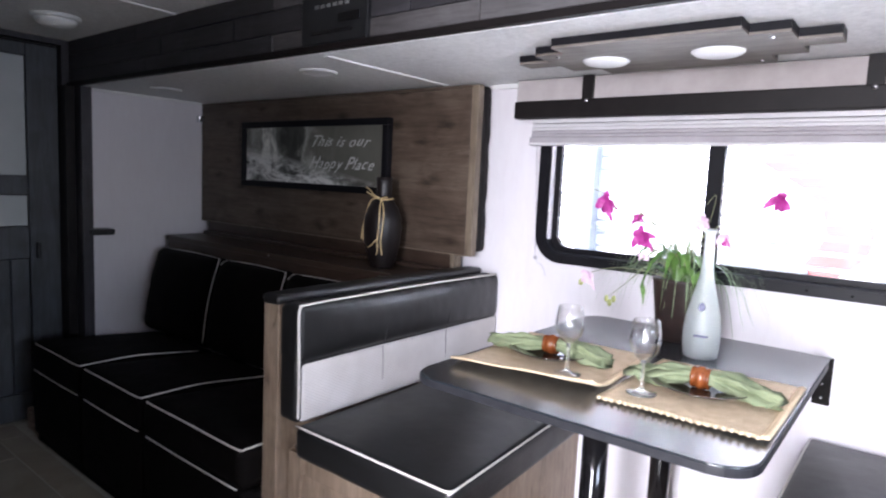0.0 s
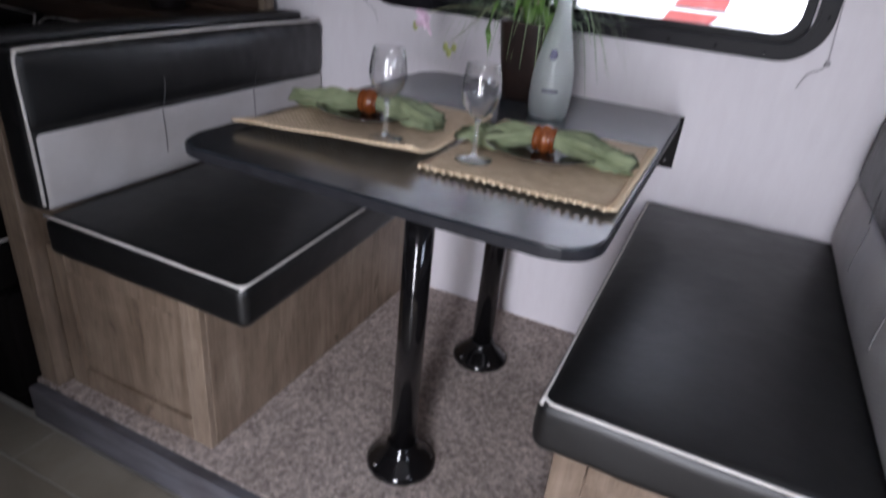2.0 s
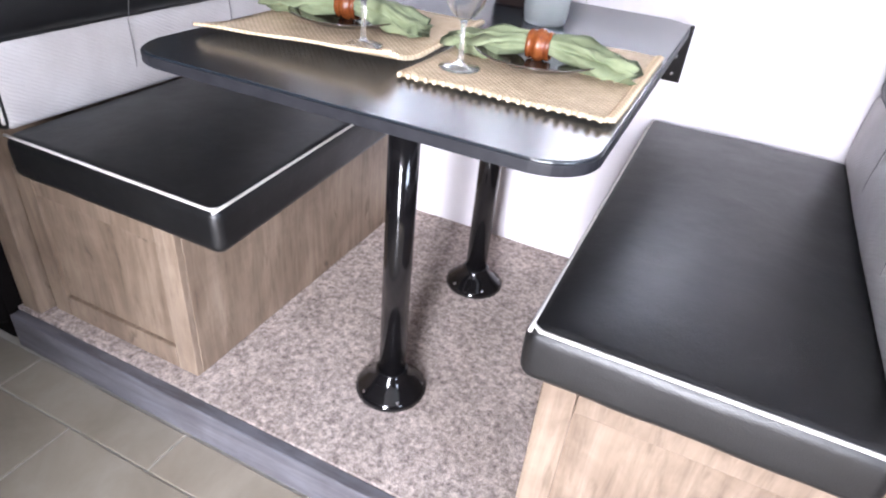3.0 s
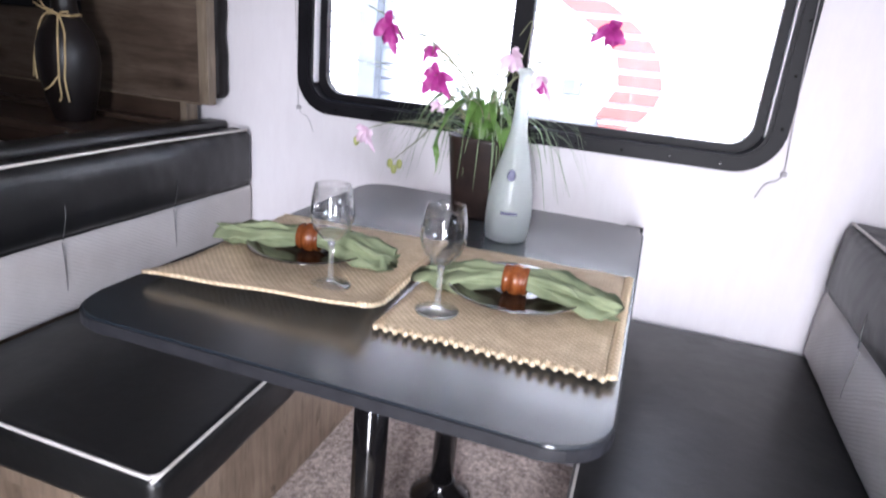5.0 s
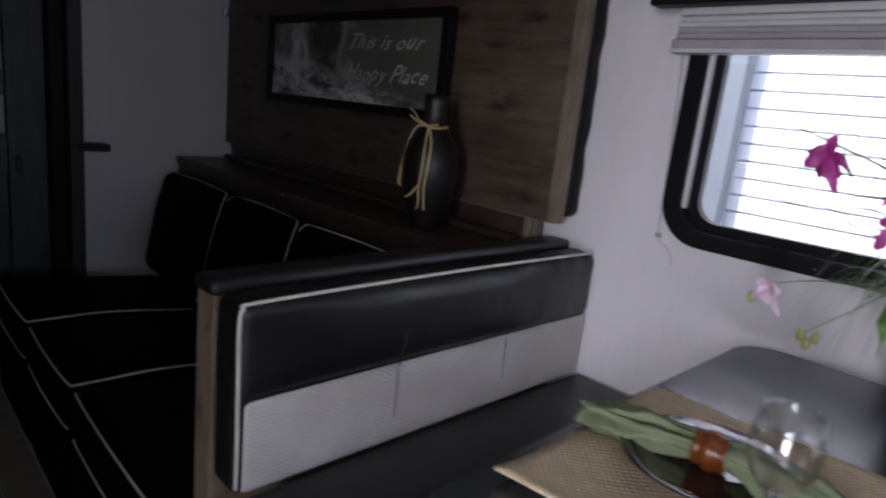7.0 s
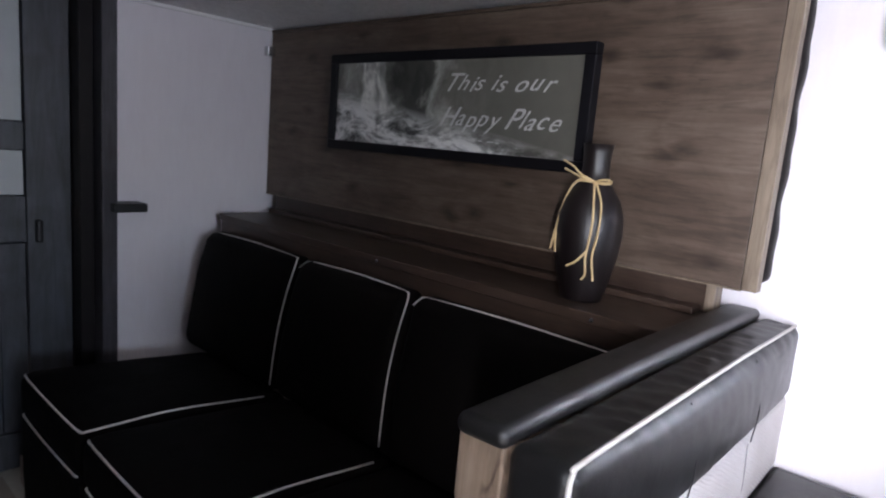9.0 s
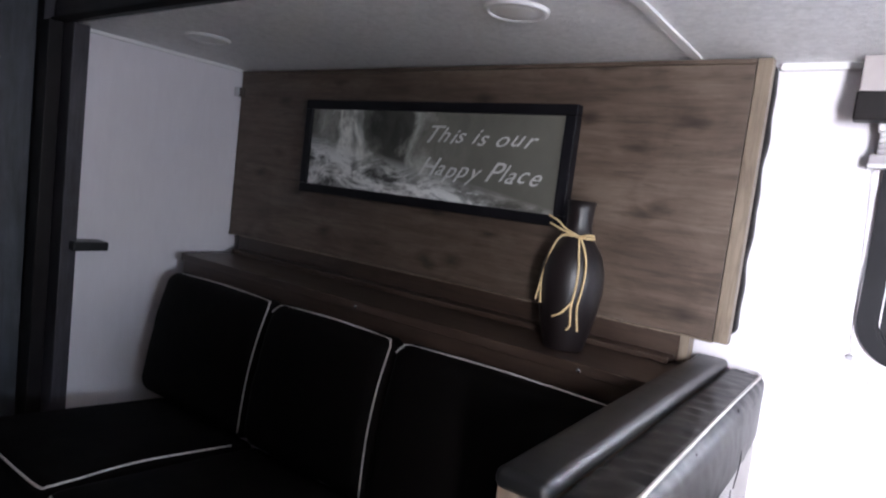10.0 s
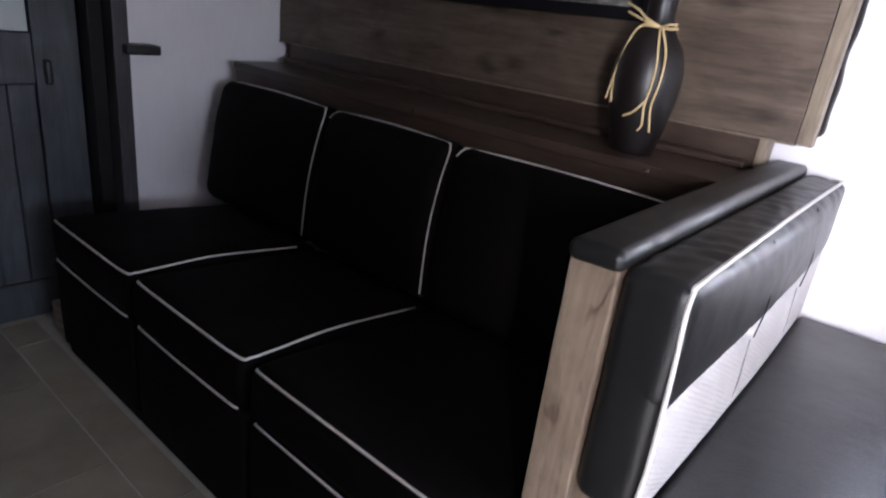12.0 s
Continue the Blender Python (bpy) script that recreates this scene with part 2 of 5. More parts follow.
PANE = thin_glass("window_pane", (0.97, 0.98, 0.98))
FROST = mottled("frosted_pane", (0.36, 0.385, 0.39), (0.44, 0.465, 0.47), 3, 0.5)
BLIND = mottled("pleated_shade_fabric", (0.31, 0.285, 0.30), (0.38, 0.355, 0.37), 12, 0.8, 0.3, 260)
BLIND_RAIL = mottled("shade_rail", (0.52, 0.50, 0.51), (0.60, 0.58, 0.59), 10, 0.35)
VALANCE = mottled("taupe_fabric", (0.33, 0.295, 0.285), (0.40, 0.36, 0.35), 14, 0.85, 0.5, 480)
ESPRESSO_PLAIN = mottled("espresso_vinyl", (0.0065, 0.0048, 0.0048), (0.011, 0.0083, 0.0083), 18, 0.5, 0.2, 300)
shader(ESPRESSO_PLAIN).inputs["Specular IOR Level"].default_value = 0.2
CORD = mottled("grey_cord", (0.30, 0.28, 0.30), (0.40, 0.38, 0.40), 30, 0.7)
DOME = mottled("white_lamp_dome", (0.80, 0.80, 0.80), (0.86, 0.86, 0.86), 6, 0.3)

# ---- building helpers ----
def part(name, bm, material, parent=None, label="", smooth=False):
    """Links a bmesh as one mesh object, under a thing or a part."""
    me = bpy.data.meshes.new(name)
    bm.to_mesh(me)
    bm.free()
    for p in me.polygons:
        p.use_smooth = smooth
    me.materials.append(material)
    ob = new(name, me)
    if parent is not None:
        ob.parent = parent
    return tagged(ob, label)


def thing(name, label, category, group="", kind=""):
    return tagged(new(name), label, category, group, kind)


def structure(name, bm, material, label, smooth=False, parent=None):
    return tagged(part(name, bm, material, parent, "", smooth), label, name.split("_")[0], "", "structure")


def add_box(bm, lo, hi, bevel=0.0, seg=2):
    sub = bmesh.new()
    bmesh.ops.create_cube(sub, size=1.0)
    for v in sub.verts:
        v.co = [lo[k] + (hi[k] - lo[k]) * (v.co[k] + 0.5) for k in range(3)]
    if bevel:
        bmesh.ops.bevel(sub, geom=sub.edges[:], offset=bevel, segments=seg, profile=0.5, affect="EDGES")
    merge(bm, sub)
    return bm


def merge(bm, sub):
    me = bpy.data.meshes.new("tmp")
    sub.to_mesh(me)
    sub.free()
    bm.from_mesh(me)
    bpy.data.meshes.remove(me)


def box(lo, hi, bevel=0.002, seg=2):
    return add_box(bmesh.new(), lo, hi, bevel, seg)


def steps(h, r, inner, arc=4):
    """Stations across a rounded box of half size h."""
    out = [-h + r * k / arc for k in range(arc)] + [-(h - r) + 2 * (h - r) * k / inner for k in range(inner + 1)]
    return out + [h - r + r * k / arc for k in range(1, arc + 1)]


def pillow(lo, hi, r, puff=0.0, axis=2, side=1, inner=10, wrinkle=0.0, seed=0.0):
    """A cushion: a rounded box whose face on one side of an axis bulges."""
    bm = bmesh.new()
    c = [(a + b) / 2 for a, b in zip(lo, hi)]
    h = [(b - a) / 2 for a, b in zip(lo, hi)]
    r = min(r, *[x * 0.98 for x in h])
    st = [steps(x, r, max(2, int(inner * min(1, x / 0.2)))) for x in h]
    for a in range(3):
        u, v = (a + 1) % 3, (a + 2) % 3
        for s in (-1, 1):
            grid = []
            for pu in st[u]:
                row = []
                for pv in st[v]:
                    p = [0, 0, 0]
                    p[a], p[u], p[v] = s * h[a], pu, pv
                    core = [max(-(h[k] - r), min(h[k] - r, p[k])) for k in range(3)]
                    d = Vector([p[k] - core[k] for k in range(3)])
                    q = Vector(core) + d.normalized() * r
                    row.append(bm.verts.new(q))
                grid.append(row)
            for i in range(len(grid) - 1):
                for j in range(len(grid[0]) - 1):
                    f = [grid[i][j], grid[i + 1][j], grid[i + 1][j + 1], grid[i][j + 1]]
                    bm.faces.new(f if s > 0 else f[::-1])
    bmesh.ops.remove_doubles(bm, verts=bm.verts[:], dist=1e-5)
    u, v = (axis + 1) % 3, (axis + 2) % 3
    for vert in bm.verts:
        p = vert.co
        lift = (1 - min(1, abs(p[u] / h[u])) ** 2.5) * (1 - min(1, abs(p[v] / h[v])) ** 2.5)
        weight = max(0, side * p[axis] / h[axis])
        p[axis] += side * puff * lift * weight
        if wrinkle:
            n = noise.noise(Vector((p[0] * 9 + seed, p[1] * 9 + seed * 2, p[2] * 9)))
            n += 0.5 * noise.noise(Vector((p[0] * 24 + seed, p[1] * 24, p[2] * 24 + seed)))
            p += Vector((n, n, n)) * wrinkle
        vert.co = p + Vector(c)
    return bm


def tube(points, r, sides=8, closed=False, taper=None):
    """A round cord along points."""
    bm = bmesh.new()
    pts = [Vector(p) for p in points]
    n = len(pts)
    rings = []
    side = None
    for i, p in enumerate(pts):
        a = pts[(i - 1) % n] if (closed or i > 0) else p
        b = pts[(i + 1) % n] if (closed or i < n - 1) else p
        t = (b - a).normalized()
        if side is None:
            side = t.orthogonal().normalized()
        side = (side - t * side.dot(t))
        side = side.normalized() if side.length > 1e-6 else t.orthogonal().normalized()
        up = t.cross(side)
        rr = r if taper is None else r * taper(i / max(1, n - 1))
        rings.append([bm.verts.new(p + rr * (math.cos(k * math.tau / sides) * side + math.sin(k * math.tau / sides) * up)) for k in range(sides)])
    for i in range(n if closed else n - 1):
        a, b = rings[i], rings[(i + 1) % n]
        for k in range(sides):
            bm.faces.new([a[k], a[(k + 1) % sides], b[(k + 1) % sides], b[k]])
    if not closed:
        bm.faces.new(rings[0][::-1])
        bm.faces.new(rings[-1])
    bmesh.ops.recalc_face_normals(bm, faces=bm.faces[:])
    return bm


def smooth_path(ctrl, n=8):
    """Catmull-Rom through control points."""
    p = [Vector(c) for c in ctrl]
    p = [2 * p[0] - p[1]] + p + [2 * p[-1] - p[-2]]
    out = []
    for i in range(1, len(p) - 2):
        for k in range(n):
            t = k / n
            out.append(0.5 * (2 * p[i] + (p[i + 1] - p[i - 1]) * t + (2 * p[i - 1] - 5 * p[i] + 4 * p[i + 1] - p[i + 2]) * t * t
                              + (3 * p[i] - p[i - 1] - 3 * p[i + 1] + p[i + 2]) * t ** 3))
    return out + [p[-2]]


def lathe(profile, centre=(0, 0, 0), sides=32, capped=True):
    """A turned body: profile of (radius, height)."""
    bm = bmesh.new()
    rings = []
    for r, z in profile:
        rings.append([bm.verts.new((centre[0] + r * math.cos(k * math.tau / sides), centre[1] + r * math.sin(k * math.tau / sides), centre[2] + z)) for k in range(sides)])
    for a, b in zip(rings, rings[1:]):
        for k in range(sides):
            bm.faces.new([a[k], a[(k + 1) % sides], b[(k + 1) % sides], b[k]])
    if capped:
        bm.faces.new(rings[0][::-1])
        bm.faces.new(rings[-1])
    return bm


def round_rect(x0, x1, y0, y1, r, arc=8):
    out = []
    for cx, cy, a0 in ((x1 - r, y1 - r, 0), (x0 + r, y1 - r, 90), (x0 + r, y0 + r, 180), (x1 - r, y0 + r, 270)):
        out += [(cx + r * math.cos(radians(a0 + 90 * k / arc)), cy + r * math.sin(radians(a0 + 90 * k / arc))) for k in range(arc + 1)]
    return out


def slab(outline, z0, z1, bevel=0.0):
    bm = bmesh.new()
    lower = [bm.verts.new((x, y, z0)) for x, y in outline]
    upper = [bm.verts.new((x, y, z1)) for x, y in outline]
    bm.faces.new(lower[::-1])
    bm.faces.new(upper)
    n = len(outline)
    for k in range(n):
        bm.faces.new([lower[k], lower[(k + 1) % n], upper[(k + 1) % n], upper[k]])
    if bevel:
        rim = [e for e in bm.edges if abs(e.verts[0].co.z - e.verts[1].co.z) < 1e-6]
        bmesh.ops.bevel(bm, geom=rim, offset=bevel, segments=3, profile=0.5, affect="EDGES")
    bmesh.ops.recalc_face_normals(bm, faces=bm.faces[:])
    return bm


def ring(outer, inner, y0, y1):
    """A frame between two outlines in x and z, from y0 to y1."""
    bm = bmesh.new()
    n = len(outer)
    loops = [[bm.verts.new((p[0], y, p[1])) for p in line] for line, y in ((outer, y0), (inner, y0), (inner, y1), (outer, y1))]
    for a, b in zip(loops, loops[1:] + loops[:1]):
        for k in range(n):
            bm.faces.new([a[k], a[(k + 1) % n], b[(k + 1) % n], b[k]])
    bmesh.ops.recalc_face_normals(bm, faces=bm.faces[:])
    return bm


def letters(text, size, shear=0.0, depth=0.0006, bold=0.002):
    cu = bpy.data.curves.new("words", "FONT")
    cu.body, cu.size, cu.shear, cu.extrude = text, size, shear, depth
    cu.offset = size * bold
    tmp = bpy.data.objects.new("words", cu)
    scene.collection.objects.link(tmp)
    bpy.context.view_layer.update()
    me = bpy.data.meshes.new_from_object(tmp.evaluated_get(bpy.context.evaluated_depsgraph_get()))
    bpy.data.objects.remove(tmp)
    bm = bmesh.new()
    bm.from_mesh(me)
    bpy.data.meshes.remove(me)
    return bm


# ---- structure ----
W, CEIL, CAR = 2.18, 1.627, 0.10          # window wall, slide ceiling, carpet
XL, XR = -3.25, 0.43                       # slide's end walls
ROOM_L, ROOM_R, BACK, TOP = -3.344, 1.3, -1.08, 1.845
HEAD_Y0, HEAD_Y1 = 1.445, 1.49

HX0, HX1, HZ0, HZ1 = -1.075, 0.052, 1.02, 1.49   # window hole
bm = bmesh.new()
for lo, hi in (((XL - 0.05, W, 0.0), (HX0, W + 0.06, CEIL + 0.05)), ((HX1, W, 0.0), (XR + 0.05, W + 0.06, CEIL + 0.05)),
               ((HX0, W, 0.0), (HX1, W + 0.06, HZ0)), ((HX0, W, HZ1), (HX1, W + 0.06, CEIL + 0.05))):
    add_box(bm, lo, hi)
wall_window = structure("wall_window", bm, WALL, "white wallboard wall with a wide black-framed window")
structure("wall_slide_end", box((XL - 0.05, 1.475, 0.0), (XL, W, CEIL + 0.05), 0), WALL, "white end wall of the slide-out beside the sofa")
structure("wall_slide_far", box((XR, 1.2, 0.0), (XR + 0.05, W, CEIL + 0.05), 0), WALL, "white end wall of the slide-out behind the bench")
structure("ceiling_slide", box((XL, HEAD_Y1 - 0.03, CEIL), (XR, W, CEIL + 0.04), 0), CEILING, "low white textured ceiling over dinette and sofa")
structure("ceiling_main", box((ROOM_L - 0.05, BACK - 0.05, TOP), (ROOM_R + 0.05, HEAD_Y1 + 0.2, TOP + 0.05), 0), CEILING, "white textured main ceiling")
bm = box((XL, 1.205, 0.0), (XR, W, CAR), 0)
carpet = structure("floor_carpet", bm, CARPET, "greige cut-pile carpet on the raised slide floor")
structure("step_fascia", box((-1.42, 1.176, 0.0), (XR, 1.204, CAR - 0.004), 0.003), STEP_WOOD, "grey wood-look step fascia under the carpet edge")
floor = structure("floor", box((ROOM_L - 0.12, BACK - 0.05, -0.05), (ROOM_R + 0.05, 1.52, -0.004), 0), GROUT, "beige stone-look tile floor in running bond")

# walls that close the main room, unseen; their dark wood keeps bounced light low
DX0, DX1, DZ1 = -0.09, 0.33, 1.78
bm = bmesh.new()
for lo, hi in (((ROOM_L - 0.05, BACK - 0.05, 0), (DX0, BACK, TOP)), ((DX1, BACK - 0.05, 0), (ROOM_R + 0.05, BACK, TOP)), ((DX0, BACK - 0.05, DZ1), (DX1, BACK, TOP))):
    add_box(bm, lo, hi)
structure("wall_entry", bm, CABINET, "dark wood wall with the open entry doorway")
# unseen wall added to keep the doorway's light off the sofa and bunk board
structure("wall_stub", box((-0.42, BACK, 0), (-0.36, -0.28, TOP), 0), CABINET, "unseen dark wood wall added beside the entry doorway to shade the sofa side")
# dark sheet added so that the door's gaps look unlit
structure("wall_behind_door", box((ROOM_L - 0.12, BACK, -0.05), (ROOM_L - 0.06, HEAD_Y1 + 0.1, TOP + 0.05), 0), ESPRESSO_PLAIN, "dark sheet added as the shade behind the bedroom door")
# opening added for the assumed window's lamp
bm = bmesh.new()
for lo, hi in (((ROOM_R, BACK, 0), (ROOM_R + 0.05, 0.22, TOP)), ((ROOM_R, 0.88, 0), (ROOM_R + 0.05, 1.49, TOP)),
               ((ROOM_R, 0.22, 0), (ROOM_R + 0.05, 0.88, 1.04)), ((ROOM_R, 0.22, 1.50), (ROOM_R + 0.05, 0.88, TOP))):
    add_box(bm, lo, hi)
structure("wall_far", bm, CABINET, "plain dark wood room wall with an assumed, unseen window opening")
bm = bmesh.new()
for lo, hi in (((XR + 0.05, HEAD_Y0, 0), (ROOM_R, HEAD_Y1, TOP)), ((XL - 0.05, HEAD_Y1 - 0.01, CEIL + 0.04), (XR + 0.05, HEAD_Y1 + 0.03, TOP))):
    add_box(bm, lo, hi)
structure("wall_slide_front", bm, WALL, "plain wall around the slide-out opening")
DY0, DY1, DTOP = 0.74, 1.395, 1.80
bm = bmesh.new()
for lo, hi in (((ROOM_L - 0.05, BACK, 0), (ROOM_L, DY0 - 0.03, TOP)), ((ROOM_L - 0.05, DY0 - 0.03, DTOP + 0.02), (ROOM_L, HEAD_Y1, TOP)), ((ROOM_L - 0.05, DY1 + 0.02, 0), (ROOM_L, HEAD_Y1, DTOP + 0.02))):
    add_box(bm, lo, hi)
structure("wall_partition", bm, ESPRESSO, "dark espresso partition wall around the bedroom door")

# header over the slide opening, faced with reclaimed planks
header = structure("header", box((ROOM_L, HEAD_Y0 + 0.006, CEIL + 0.003), (XR + 0.05, HEAD_Y1, TOP), 0), PLANKS[2], "dark reclaimed-plank header above the slide-out")
rng = random.Random(5)
for row, (z0, z1) in enumerate(((CEIL + 0.022, 1.70), (1.703, 1.775), (1.778, TOP - 0.002))):
    x = ROOM_L + 0.02
    while x < XR:
        w = rng.uniform(0.45, 0.95)
        tone = PLANKS[2] if x < -2.4 else PLANKS[rng.choice((0, 0, 1, 2))]
        part("plank", box((x, HEAD_Y0 - rng.uniform(0.002, 0.006), z0), (min(x + w, XR + 0.05) - 0.003, HEAD_Y0 + 0.008, z1), 0.0015, 1), tone, header)
        x += w
part("trim", box((ROOM_L, HEAD_Y0 - 0.012, CEIL + 0.001), (XR + 0.05, HEAD_Y0 + 0.012, CEIL + 0.02), 0.002), ESPRESSO_PLAIN, header)

post = structure("trim_post", box((ROOM_L + 0.002, HEAD_Y0, 0.0), (-3.2, HEAD_Y1 + 0.003, CEIL + 0.001), 0.003), ESPRESSO, "dark wood trim post at the end of the slide-out")
structure("trim_casing", box((ROOM_L, 1.398, 0.0), (-3.262, HEAD_Y0 - 0.003, CEIL + 0.001), 0.003), ESPRESSO_PLAIN, "dark casing beside the bedroom door")
part("bumper", box((XL - 0.002, HEAD_Y1 - 0.02, 0.915), (-3.17, 1.582, 0.945), 0.006, 3), BLACK_PLASTIC, post, "black plastic latch bar")

# bedroom door
door = thing("door_1", "slate-stained wooden door with two frosted panes", "door", kind="structure")
X0, X1 = ROOM_L - 0.035, ROOM_L + 0.004
part("stile", box((X0, 1.265, 0.012), (X1, DY1, DTOP), 0.003), DOOR_WOOD, door)
part("stile", box((X0, DY0, 0.012), (X1, 0.86, DTOP), 0.003), DOOR_WOOD, door)
for z0, z1 in ((0.012, 0.14), (0.80, 0.952), (1.10, 1.19), (1.745, DTOP)):
    part("rail", box((X0, 0.863, z0), (X1, 1.262, z1), 0.003), DOOR_WOOD, door)
for k in range(5):
    y = 0.863 + k * 0.08
    part("plank", box((X0 + 0.006, y + 0.001, 0.143), (X1 - 0.008, y + 0.078, 0.797), 0.003, 1), DOOR_WOOD, door)
for z0, z1 in ((0.955, 1.097), (1.193, 1.742)):
    part("pane", box((X0 + 0.01, 0.866, z0), (X1 - 0.012, 1.259, z1), 0), FROST, door, "pale frosted pane")
part("handle", box((X1, 1.285, 0.80), (X1 + 0.03, 1.303, 0.875), 0.006, 3), BLACK_PLASTIC, door, "black pull handle")

# ceiling fittings of the slide
for n, (x, y) in enumerate(((-1.762, 1.672), (-2.862, 1.685))):
    spk = thing("ceiling_speaker", "round white flush speaker grille in the low ceiling", "speaker", "ceiling speakers")
    part("rim", lathe([(0.068, 0), (0.066, -0.006), (0.058, -0.009), (0.055, -0.005)], (x, y, CEIL), 32, False), WHITE_TRIM, spk, smooth=True)
    part("grille", lathe([(0.001, -0.0075), (0.03, -0.007), (0.056, -0.005), (0.056, 0.0)], (x, y, CEIL), 32), WHITE_TRIM, spk, smooth=True)
structure("trim_batten", box((-1.525, HEAD_Y1, CEIL - 0.005), (-1.50, W, CEIL + 0.001), 0.0015), WHITE_TRIM, "thin white ceiling batten")
structure("trim_cove", box((-1.345, W - 0.016, CEIL - 0.016), (XR, W, CEIL + 0.001), 0.003), WHITE_TRIM, "white cove strip between wall and ceiling")
structure("trim_cove_end", box((XL, HEAD_Y1 + 0.004, CEIL - 0.012), (XL + 0.012, 2.08, CEIL + 0.001), 0.003), WHITE_TRIM, "white cove strip on the end wall")
structure("trim_batten_main", box((-2.35, 0.2, TOP - 0.006), (-2.32, HEAD_Y0, TOP + 0.001), 0.002), WHITE_TRIM, "thin white batten on the main ceiling")
lampm = thing("ceiling_lamp", "round white flush lamp on the main ceiling", "lamp")
part("base", lathe([(0.09, 0), (0.09, -0.012), (0.08, -0.016)], (-2.83, 1.21, TOP)), WHITE_TRIM, lampm, smooth=True)
part("dome", lathe([(0.078, -0.014), (0.07, -0.03), (0.05, -0.042), (0.02, -0.048), (0.001, -0.049)], (-2.83, 1.21, TOP)), DOME, lampm, smooth=True)

# stereo panel in the header
stereo = thing("control_panel", "black control panel with small knobs set into the header", "control panel")
part("body", box((-1.555, HEAD_Y0 - 0.018, 1.645), (-1.27, HEAD_Y0 + 0.004, 1.785), 0.004), BLACK_PLASTIC, stereo)
for k in range(6):
    part("button", box((-1.49 + k * 0.026, HEAD_Y0 - 0.022, 1.745), (-1.472 + k * 0.026, HEAD_Y0 - 0.017, 1.757), 0.001, 1), STEEL, stereo, "small grey button")
part("slot", box((-1.51, HEAD_Y0 - 0.0205, 1.672), (-1.33, HEAD_Y0 - 0.017, 1.682), 0.001, 1), BLACK_METAL, stereo)
part("display", box((-1.39, HEAD_Y0 - 0.0205, 1.70), (-1.30, HEAD_Y0 - 0.017, 1.725), 0.001, 1), BLACK_METAL, stereo)

# ---- window ----
win = thing("window_1", "wide black-framed sliding window with rounded corners", "window", kind="structure")
OX0, OX1, OZ0, OZ1 = -1.118, 0.095, 0.985, 1.525
out0 = round_rect(OX0, OX1, OZ0, OZ1, 0.10, 10)
out1 = round_rect(OX0 + 0.032, OX1 - 0.032, OZ0 + 0.032, OZ1 - 0.032, 0.07, 10)
out2 = round_rect(OX0 + 0.04, OX1 - 0.04, OZ0 + 0.036, OZ1 - 0.04, 0.064, 10)
out3 = round_rect(OX0 + 0.064, OX1 - 0.064, OZ0 + 0.055, OZ1 - 0.064, 0.05, 10)
fl = part("window_frame", ring(out0, out1, W - 0.016, W - 0.001), BLACK_FRAME, win)
part("liner", ring(round_rect(OX0 + 0.03, OX1 - 0.03, OZ0 + 0.03, OZ1 - 0.03, 0.07, 10), out2, W - 0.012, W + 0.052), BLACK_FRAME, win)
part("sash", ring(out2, out3, W + 0.025, W + 0.048), BLACK_FRAME, win)
part("mullion", box((-0.545, W + 0.012, OZ0 + 0.03), (-0.498, W + 0.046, OZ1 - 0.03), 0.003), BLACK_FRAME, win)
for k in range(10):
    sx = OX0 + 0.12 + k * 0.108
    part("screw", lathe([(0.0035, 0), (0.003, 0.0015), (0.001, 0.002)], (0, 0, 0), 8), BLACK_METAL, win).matrix_local = pose(sx, W - 0.016, OZ0 + 0.015, 90)
for z in (1.09, 1.2, 1.31):
    part("screw", lathe([(0.0035, 0), (0.003, 0.0015), (0.001, 0.002)], (0, 0, 0), 8), BLACK_METAL, win).matrix_local = pose(OX1 - 0.015, W - 0.016, z, 90)
for x0, x1 in ((OX0 + 0.05, -0.52), (-0.52, OX1 - 0.05)):
    pane = part("pane", box((x0, W + 0.034, OZ0 + 0.045), (x1, W + 0.038, OZ1 - 0.05), 0), PANE, win)
    pane.visible_shadow = False

blind = thing("window_blind", "pleated grey shade folded up at the window's top", "blind")
part("head_rail", box((-1.14, W - 0.052, 1.476), (0.095, W - 0.02, 1.498), 0.003), BLIND_RAIL, blind)
for k in range(4):
    z1 = 1.474 - k * 0.0115
    part("pleat", box((-1.135, W - 0.058 - 0.004 * (k % 2), z1 - 0.012), (0.092, W - 0.019, z1), 0.005, 2), BLIND_RAIL if k < 2 else BLIND, blind)
part("hem", box((-1.148, W - 0.05, 1.408), (0.102, W - 0.018, 1.429), 0.004), BLIND, blind)
part("bottom_rail", box((-1.148, W - 0.054, 1.400), (0.102, W - 0.016, 1.409), 0.002), BLIND_RAIL, blind)
for side, x, end, thick in ((-1, -1.122, -1.118, 0.0008), (1, 0.075, 0.108, 0.0013)):
    cord = thing("blind_cord", "thin grey blind cord tied to a wall hook", "cord", "blind cords")
    part("cord", tube(smooth_path([(x + side * 0.006, W - 0.03, 1.405), ((x + end) / 2, W - 0.02, 1.2), (end, W - 0.008, 0.995)]), 0.0009, 6), CORD, cord)
    part("tail", tube(smooth_path([(end, W - 0.006, 0.994), (end - side * 0.010, W - 0.007, 0.978), (end - side * 0.032, W - 0.007, 0.966), (end - side * 0.046, W - 0.005, 0.932)]), thick, 6), CORD, cord)
    part("hook", box((end - 0.006, W - 0.010, 0.988), (end + 0.006, W, 0.999), 0.002), CORD, cord)

